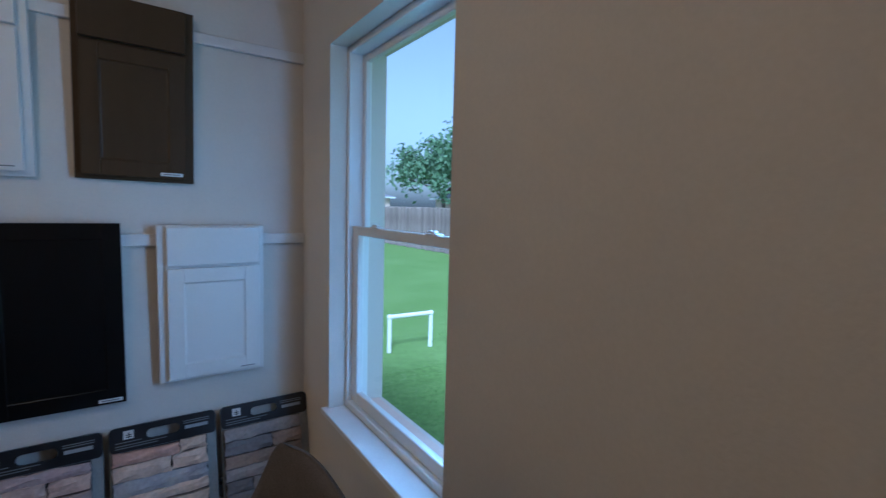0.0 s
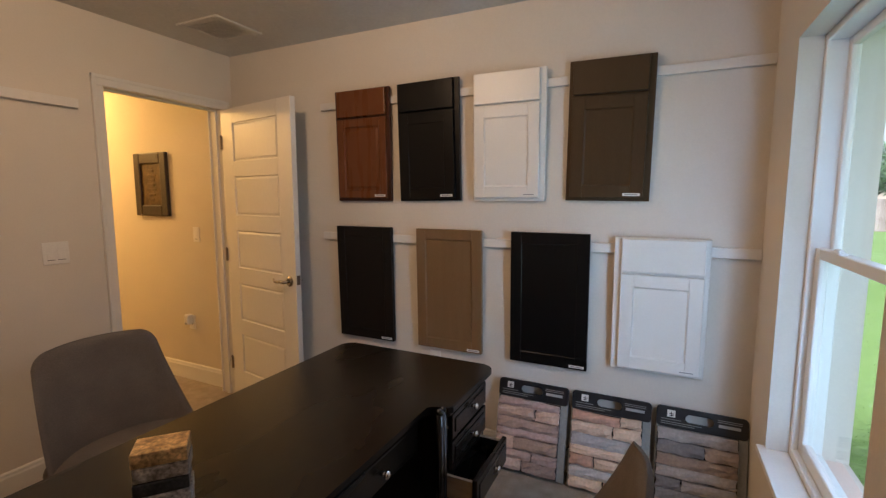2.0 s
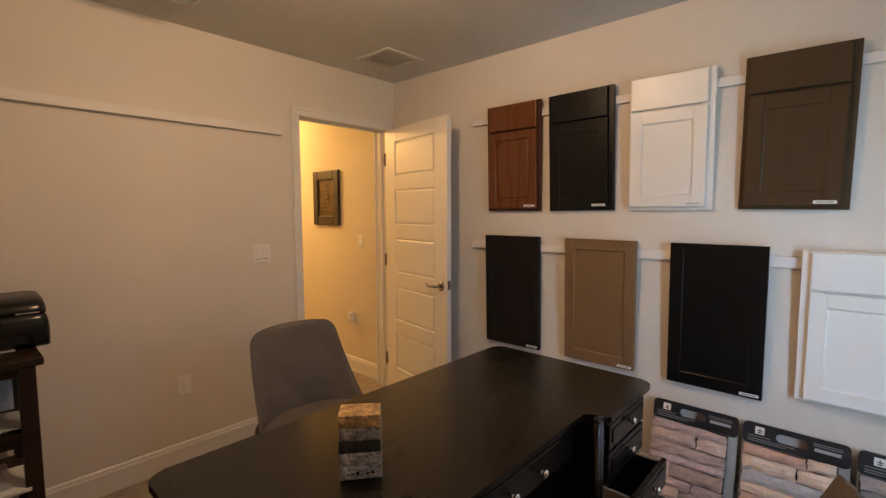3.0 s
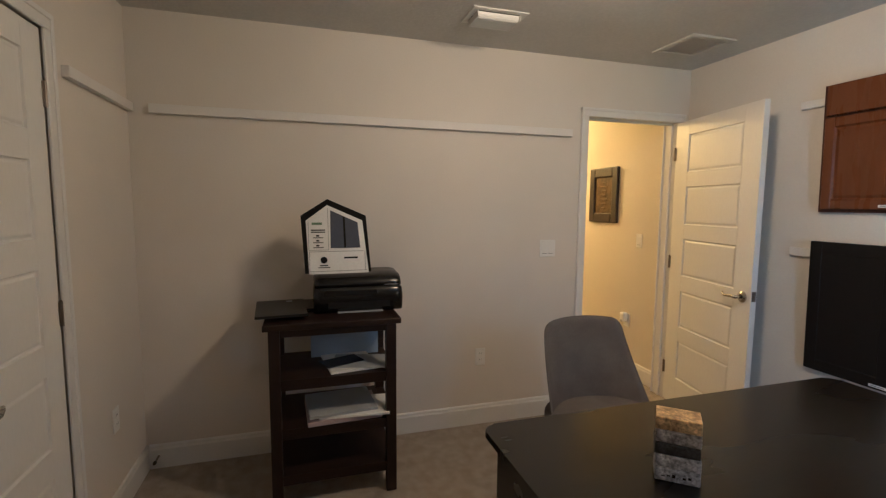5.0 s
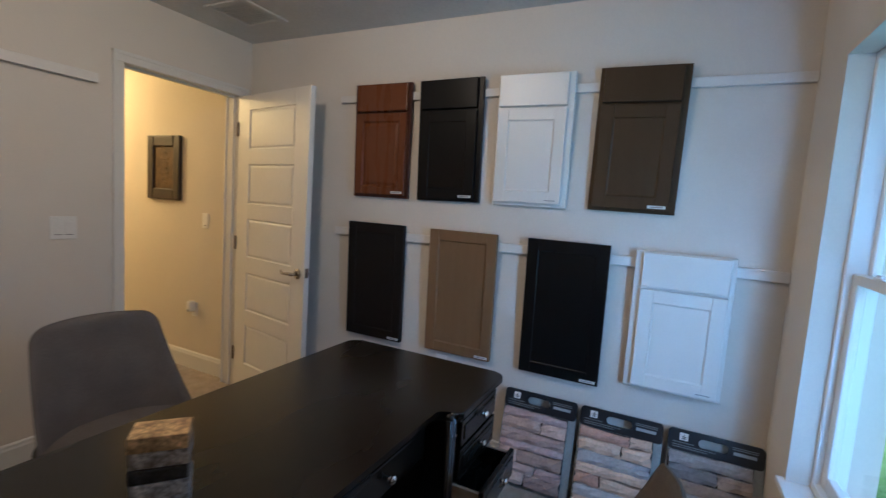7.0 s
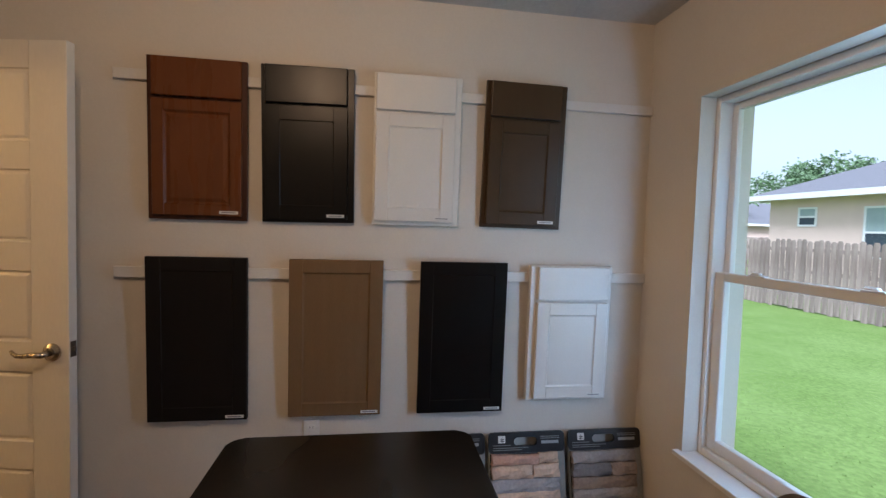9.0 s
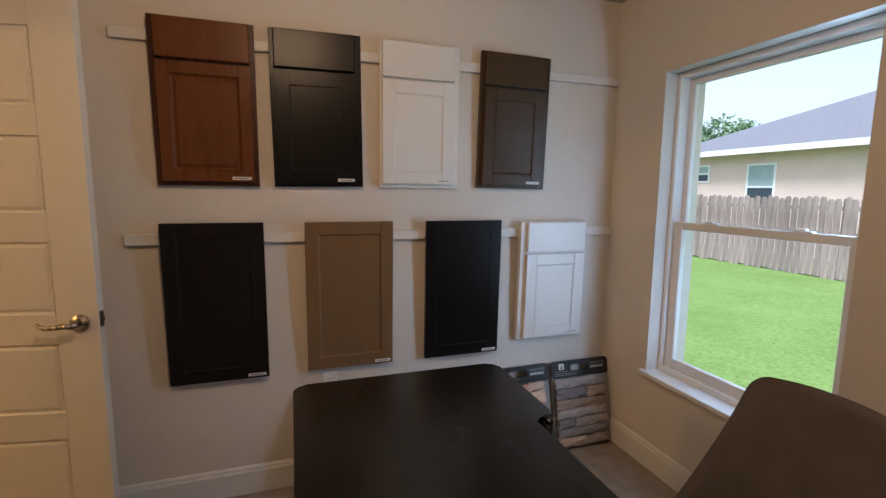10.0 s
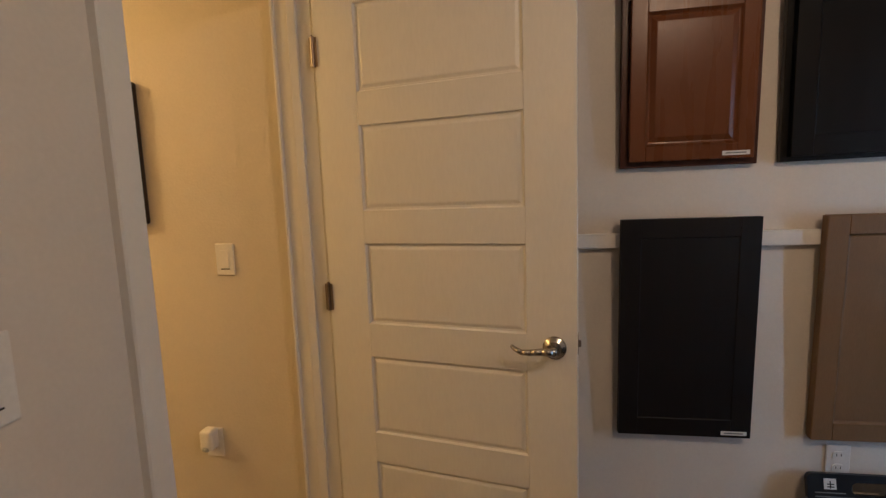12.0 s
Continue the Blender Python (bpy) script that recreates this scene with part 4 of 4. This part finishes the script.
swept("body", PRINTER, pr, [(-0.145, 0.0), (0.13, 0.0), (0.146, 0.012), (0.154, 0.06), (0.156, 0.105), (0.15, 0.133), (-0.13, 0.133), (-0.15, 0.1)], 0.228, 0.3)
swept("lid", PRINTER, pr, [(-0.135, 0.134), (0.149, 0.134), (0.146, 0.155), (0.128, 0.178), (0.09, 0.192), (-0.08, 0.199), (-0.13, 0.185)], 0.224, 0.55)
bm = bmesh.new()
box(bm, (0.15, -0.175, 0.09), (0.1575, 0.09, 0.118), 0.003)
part("control_panel", bm, PRINTER2, pr, "glossy dark control panel")
bm = bmesh.new()
box(bm, (0.154, -0.12, 0.097), (0.1583, -0.05, 0.112), 0.001)
part("display", bm, PRINTER2, pr)
bm = bmesh.new()
box(bm, (0.128, -0.16, 0.02), (0.1535, 0.16, 0.072), 0.004)
part("paper_tray", bm, PRINTER2, pr)
bm = bmesh.new()
box(bm, (0.12, -0.11, 0.003), (0.166, 0.12, 0.006))
part("paper_edge", bm, PAPERGREY, pr, "paper edge in the tray")
# bright strip laid along the lid line as its painted glint
bm = bmesh.new()
box(bm, (0.148, 0.13, 0.138), (0.1495, 0.2, 0.1415))
part("trim_strip", bm, CHROME, pr, "thin bright strip imitating a glint on the lid")

# house-shaped card standing on the printer
card = thing("house_card", (-1.745, -0.03, 1.075), "white house-shaped display card with a black border", "display card")
card.matrix_world = pose(-1.735, 0.022, 1.097, 0, -10, 2)


def card_layer(name, material, pts, d0, d1, label=""):
    bm = bmesh.new()
    a = [bm.verts.new((d0, y, z)) for y, z in pts]
    b = [bm.verts.new((d1, y, z)) for y, z in pts]
    bm.faces.new(a)
    bm.faces.new(b[::-1])
    for i in range(len(pts)):
        k = (i + 1) % len(pts)
        bm.faces.new((a[i], b[i], b[k], a[k]))
    return part(name, bm, material, card, label)


card_layer("backing", INK, [(-0.162, 0.004), (0.168, 0.004), (0.15, 0.298), (-0.045, 0.384), (-0.178, 0.298)], 0.0, 0.008, "black card border")
card_layer("face", PAPER, [(-0.143, 0.0), (0.155, 0.0), (0.13, 0.272), (-0.047, 0.352), (-0.154, 0.272)], 0.0085, 0.0115)
card_layer("picture_window", SCREEN, [(-0.035, 0.13), (0.115, 0.13), (0.105, 0.262), (-0.032, 0.325)], 0.012, 0.0128, "blue-grey printed picture")
card_layer("picture_bar", INK, [(0.033, 0.13), (0.043, 0.13), (0.04, 0.292), (0.03, 0.297)], 0.013, 0.0135)
card_layer("heading", GREENINK, [(-0.125, 0.25), (-0.075, 0.25), (-0.075, 0.262), (-0.125, 0.262)], 0.012, 0.0126)
for i, (y0, y1, z0, z1) in enumerate(((-0.13, -0.06, 0.22, 0.226), (-0.13, -0.06, 0.21, 0.215), (-0.105, -0.09, 0.19, 0.198), (-0.12, -0.07, 0.182, 0.186), (-0.105, -0.09, 0.165, 0.173), (-0.12, -0.07, 0.157, 0.161), (-0.105, -0.09, 0.14, 0.148), (-0.12, -0.07, 0.132, 0.136), (0.03, 0.1, 0.075, 0.084), (-0.09, -0.05, 0.04, 0.045), (-0.1, -0.04, 0.03, 0.034))):
    card_layer("print", INK, [(y0, z0), (y1, z0), (y1, z1), (y0, z1)], 0.012, 0.0126)
for y0, y1, z0, z1 in ((-0.14, 0.13, 0.112, 0.1145), (-0.14, 0.145, 0.012, 0.0145), (-0.141, -0.139, 0.012, 0.1145), (0.137, 0.139, 0.012, 0.1145), (-0.046, -0.044, 0.12, 0.335), (-0.143, -0.141, 0.12, 0.265), (-0.143, -0.044, 0.12, 0.122)):
    card_layer("border_line", GREYINK, [(y0, z0), (y1, z0), (y1, z1), (y0, z1)], 0.012, 0.0126)
bm = bmesh.new()
cyl(bm, (0.0116, -0.07, 0.07), (0.0127, -0.07, 0.07), 0.017, 0.017, 20)
part("round_emblem", bm, INK, card, "small dark round emblem")

fo = thing("folder", (-1.785, -0.262, 0.915), "dark grey closed folder lying on the stand", "folder", turn=4)
bm = bmesh.new()
prism(bm, rounded(0.37, 0.24, 0.006, 2), 0, 0.012, 0.002)
part("cover", bm, PRINTER2, fo)
bm = bmesh.new()
box(bm, (-0.15, 0.03, 0.012), (-0.12, 0.06, 0.0135))
part("tag", bm, PAPERGREY, fo)
fo2 = thing("binder", (-1.9, -0.2, 0.896), "thin black binder under the folder", "binder")
bm = bmesh.new()
box(bm, (-0.12, -0.1, 0), (0.13, 0.11, 0.018), 0.003)
part("cover", bm, PRINTER, fo2)


def sheets(name, where, turn, size, thick, material, label, category="papers"):
    ob = thing(name, where, label, category, "papers on the stand", turn=turn)
    bm = bmesh.new()
    box(bm, (-size[0] / 2, -size[1] / 2, 0), (size[0] / 2, size[1] / 2, thick), 0.001)
    part("sheaf", bm, material, ob)
    return ob


sheets("brochure", (-1.720, 0.070, 0.6280), 8, (0.28, 0.24), 0.012, PAPER, "loose white brochures on the upper shelf")
sheets("photo_print", (-1.690, 0.120, 0.6410), -14, (0.2, 0.28), 0.004, PAPERGREY, "grey printed sheet on the brochures")
sheets("dark_leaflet", (-1.700, 0.030, 0.6460), 22, (0.12, 0.2), 0.003, PRINTER2, "dark leaflet on top of the papers")
sheets("cardboard_box", (-1.880, 0.060, 0.6280), 0, (0.06, 0.36), 0.13, mat("pale_blue_box", (0.3, 0.38, 0.5), 0.5, spread=0.1, bump=0.02), "pale blue flat box at the back of the shelf", "box")
sheets("folder_stack", (-1.700, 0.030, 0.3880), 3, (0.3, 0.36), 0.022, PAPERPINK, "stack of mauve folders on the middle shelf")
sheets("white_pad", (-1.660, 0.090, 0.4105), -5, (0.23, 0.34), 0.012, PAPER, "white paper pad on the folders")
sheets("plastic_sleeve", (-1.700, 0.020, 0.4230), 5, (0.28, 0.33), 0.014, PAPERGREY, "grey plastic sleeve with papers")
cb = bpy.data.curves.new("power_cable", "CURVE")
cb.dimensions, cb.bevel_depth = "3D", 0.004
sp = cb.splines.new("BEZIER")
sp.bezier_points.add(4)
for p, co in zip(sp.bezier_points, ((-1.99, 0.2, 0.93), (-2.04, 0.25, 0.7), (-2.02, 0.21, 0.45), (-2.05, 0.26, 0.2), (-2.06, 0.3, 0.006))):
    p.co = co
    p.handle_left_type = p.handle_right_type = "AUTO"
cb.materials.append(PLASTIC)
tagged(new("power_cable", cb), "white power cable hanging behind the stand", "cable")

# ---- outdoors ----
G = -0.42
bm = bmesh.new()
bmesh.ops.create_grid(bm, x_segments=1, y_segments=1, size=600, matrix=Matrix.Translation((0, 0, G)))
structure("ground", bm, GRASS, "bright green mown lawn", "lawn")
rnd = random.Random(11)
vs, fs = [], []
for i in range(7000):
    d = rnd.random() ** 1.6
    x, y = 1.5 + d * 3.5, 0.6 + rnd.random() * (6 + 5 * d)
    a, hgt, wd = rnd.uniform(0, 6.3), rnd.uniform(0.01, 0.025), rnd.uniform(0.003, 0.006)
    k = len(vs)
    lx, ly = rnd.uniform(-0.03, 0.03), rnd.uniform(-0.03, 0.03)
    vs += [(x - wd * math.cos(a), y - wd * math.sin(a), G), (x + wd * math.cos(a), y + wd * math.sin(a), G), (x + lx, y + ly, G + hgt)]
    fs.append((k, k + 1, k + 2))
me = bpy.data.meshes.new("grass")
me.from_pydata(vs, [], fs)
me.materials.append(BLADE)
tagged(new("grass", me), "short green lawn grass blades", "grass", kind="stuff")

pv = thing("pipe_frame", (3.25, 5.26, G), "white plastic pipe frame standing on the lawn", "pipe")
rod("post", PVC, pv, (-0.29, 0.01, 0), (-0.29, 0.01, 0.42), 0.027, n=14)
rod("post", PVC, pv, (0.29, -0.01, 0), (0.29, -0.01, 0.42), 0.027, n=14)
rod("crossbar", PVC, pv, (-0.29, 0.01, 0.44), (0.29, -0.01, 0.44), 0.027, n=14)
for x, y in ((-0.29, 0.01), (0.29, -0.01)):
    bm = bmesh.new()
    ball(bm, (x, y, 0.44), 0.035)
    part("elbow", bm, PVC, pv, smooth=True)

# side fence of dog-eared pickets
FXX = 10.5
fen = thing("side_fence", (FXX, 0, G), "weathered grey-brown wooden picket privacy fence", "fence")
bm = bmesh.new()
outline = [(-0.066, 0.02), (0.066, 0.02), (0.066, 1.74), (0.036, 1.79), (-0.036, 1.79), (-0.066, 1.74)]
a = [bm.verts.new((0, y, z)) for y, z in outline]
b = [bm.verts.new((0.016, y, z)) for y, z in outline]
bm.faces.new(a[::-1])
bm.faces.new(b)
for i in range(6):
    k = (i + 1) % 6
    bm.faces.new((a[i], a[k], b[k], b[i]))
picket = mesh_of(bm, "picket", FENCE)
y = 2.0
while y < 22.0:
    p = new("picket", picket)
    p.parent = fen
    p.matrix_local = pose(rnd.uniform(-0.006, 0.006), y, rnd.uniform(-0.05, 0.03), rnd.uniform(-0.8, 0.8), 0, 0)
    y += 0.152
for z in (0.3, 0.95, 1.5):
    block("fence_rail", FENCE, fen, (0.018, 1.9, z), (0.056, 22.0, z + 0.09), 0)
for i in range(9):
    block("post", FENCE, fen, (0.056, 2.0 + 2.44 * i, 0), (0.145, 2.09 + 2.44 * i, 1.75), 0.004)

# far back fence, joined
bf = thing("back_fence", (0, 0, G), "long wooden fence at the far end of the lawn", "fence")
bm = bmesh.new()
x = -14.0
while x < 60:
    box(bm, (x, 33, 0.02), (x + 0.138, 33.02, 1.8 + rnd.uniform(-0.02, 0.03)))
    x += 0.15
tagged(part("pickets", bm, FENCE, bf), kind="stuff")


def hip_house(name, x0, y0, x1, y1, eave, pitch, label):
    """A single-storey house with a hip roof; ground at local z = 0."""
    ob = thing(name, ((x0 + x1) / 2, (y0 + y1) / 2, G), label, "house")
    hx, hy = (x1 - x0) / 2, (y1 - y0) / 2
    block("wall", STUCCO, ob, (-hx, -hy, 0), (hx, hy, eave - 0.02), 0)
    o = 0.5
    bm = bmesh.new()
    ax, ay = hx + o, hy + o
    m = min(ax, ay)
    base = [bm.verts.new(p) for p in ((-ax, -ay, eave), (ax, -ay, eave), (ax, ay, eave), (-ax, ay, eave))]
    if ax < ay:
        r0, r1 = bm.verts.new((0, -ay + m, eave + pitch * m)), bm.verts.new((0, ay - m, eave + pitch * m))
        for f in ((base[0], base[1], r0), (base[1], base[2], r1, r0), (base[2], base[3], r1), (base[3], base[0], r0, r1)):
            bm.faces.new(f)
    else:
        r0, r1 = bm.verts.new((-ax + m, 0, eave + pitch * m)), bm.verts.new((ax - m, 0, eave + pitch * m))
        for f in ((base[0], base[1], r1, r0), (base[1], base[2], r1), (base[2], base[3], r0, r1), (base[3], base[0], r0)):
            bm.faces.new(f)
    bm.faces.new(base[::-1])
    part("roof", bm, SHINGLE, ob, "grey shingle hip roof")
    bm = bmesh.new()
    for lo, hi in (((-ax - 0.02, -ay - 0.02, eave - 0.16), (-ax + 0.02, ay + 0.02, eave + 0.02)), ((ax - 0.02, -ay - 0.02, eave - 0.16), (ax + 0.02, ay + 0.02, eave + 0.02)),
                   ((-ax + 0.02, -ay - 0.02, eave - 0.16), (ax - 0.02, -ay + 0.02, eave + 0.02)), ((-ax + 0.02, ay - 0.02, eave - 0.16), (ax - 0.02, ay + 0.02, eave + 0.02))):
        box(bm, lo, hi)
    part("fascia", bm, VINYL, ob, "white fascia board")
    bm = bmesh.new()
    box(bm, (-ax + 0.02, -ay + 0.02, eave - 0.03), (ax - 0.02, ay - 0.02, eave - 0.012))
    part("soffit", bm, VINYL, ob)
    return ob


HX = 13.5
hs = hip_house("neighbour_house", HX, -4.0, HX + 11, 14.7, 3.25, 0.43, "peach stucco house with a grey hip roof beyond the fence")


def house_window(parent, y0, y1, z0, z1):
    """A white-framed window on the wall that faces -x, in the world's y and z."""
    ox, oy = parent.location.x, parent.location.y
    bm = bmesh.new()
    x = HX - ox
    for lo, hi in (((x - 0.03, y0 - oy, z0 - G), (x + 0.02, y0 - oy + 0.06, z1 - G)), ((x - 0.03, y1 - oy - 0.06, z0 - G), (x + 0.02, y1 - oy, z1 - G)),
                   ((x - 0.029, y0 - oy, z0 - G), (x + 0.02, y1 - oy, z0 - G + 0.06)), ((x - 0.029, y0 - oy, z1 - G - 0.06), (x + 0.02, y1 - oy, z1 - G)),
                   ((x - 0.025, y0 - oy, (z0 + z1) / 2 - G - 0.03), (x + 0.02, y1 - oy, (z0 + z1) / 2 - G + 0.03))):
        box(bm, lo, hi)
    w = part("window", bm, VINYL, parent, "white framed window")
    zm = (z0 + z1) / 2
    block("pane", BLIND, w, (x - 0.012, y0 - oy + 0.05, zm - G), (x - 0.006, y1 - oy - 0.05, z1 - G - 0.05), 0, "pane with a pale blind behind")
    block("pane", DARKPANE, w, (x - 0.012, y0 - oy + 0.05, z0 - G + 0.05), (x - 0.006, y1 - oy - 0.05, zm - G), 0, "dark lower pane")


house_window(hs, 12.95, 13.6, 1.80, 2.42)
house_window(hs, 10.6, 11.55, 0.9, 2.38)
house_window(hs, 6.6, 7.6, 0.9, 2.38)
hip_house("far_house", 12, 52, 27, 62, 3.0, 0.42, "distant single-storey house with a dark roof")
hip_house("far_house", 30, 34.5, 44, 46, 2.9, 0.35, "distant pale house beyond the fences")


def tree(where, height, spread, seed, label):
    """A tapered trunk, limbs and a crown of many small leaf clumps."""
    r = random.Random(seed)
    ob = thing("tree", where, label, "tree", "trees beyond the fence")
    bm = bmesh.new()
    cyl(bm, (0, 0, 0), (0.1, 0, height * 0.45), height * 0.03, height * 0.018, 10)
    tips = []
    for i in range(11):
        a, z = r.uniform(0, 6.28), height * r.uniform(0.28, 0.45)
        tip = Vector((math.cos(a) * spread * r.uniform(0.35, 0.8), math.sin(a) * spread * r.uniform(0.35, 0.8), height * r.uniform(0.5, 0.92)))
        cyl(bm, (0.06, 0, z), tip, height * 0.012, height * 0.003, 6)
        tips.append(tip)
    part("trunk", bm, BARK, ob)
    vs, fs = [], []
    for tip in tips + [Vector((0, 0, height * 0.9)), Vector((0, 0, height * 0.65))]:
        for k in range(6):
            c = tip + Vector((r.gauss(0, 0.2), r.gauss(0, 0.2), r.gauss(0, 0.13))) * spread
            size = spread * r.uniform(0.1, 0.22)
            for q in range(95):
                p = c + Vector((r.gauss(0, 1), r.gauss(0, 1), r.gauss(0, 0.75))) * size * 0.7
                ax = Vector((r.gauss(0, 1), r.gauss(0, 1), r.gauss(0, 1))).normalized()
                bx = ax.cross(Vector((r.gauss(0, 1), r.gauss(0, 1), r.gauss(0, 1)))).normalized()
                s = spread * r.uniform(0.03, 0.055)
                n = len(vs)
                vs += [p - ax * s, p + bx * s * 0.5, p + ax * s, p - bx * s * 0.5]
                fs.append((n, n + 1, n + 2, n + 3))
    me = bpy.data.meshes.new("crown")
    me.from_pydata(vs, [], fs)
    me.materials.append(LEAF)
    cr = new("crown", me)
    cr.parent = ob
    return ob


tree((26.0, 38.5, G), 8.8, 5.6, 1, "leafy green tree beyond the far fence")
tree((26.0, 25.0, G), 6.5, 2.8, 2, "small leafy tree behind the neighbouring house")
tree((14.0, 44.0, G), 5.5, 3.5, 3, "low leafy tree beyond the far fence")
tree((44.0, 48.0, G), 5.5, 4.0, 4, "distant leafy green tree")
tree((8.0, 46.0, G), 5.0, 4.0, 5, "low leafy tree beyond the far fence")
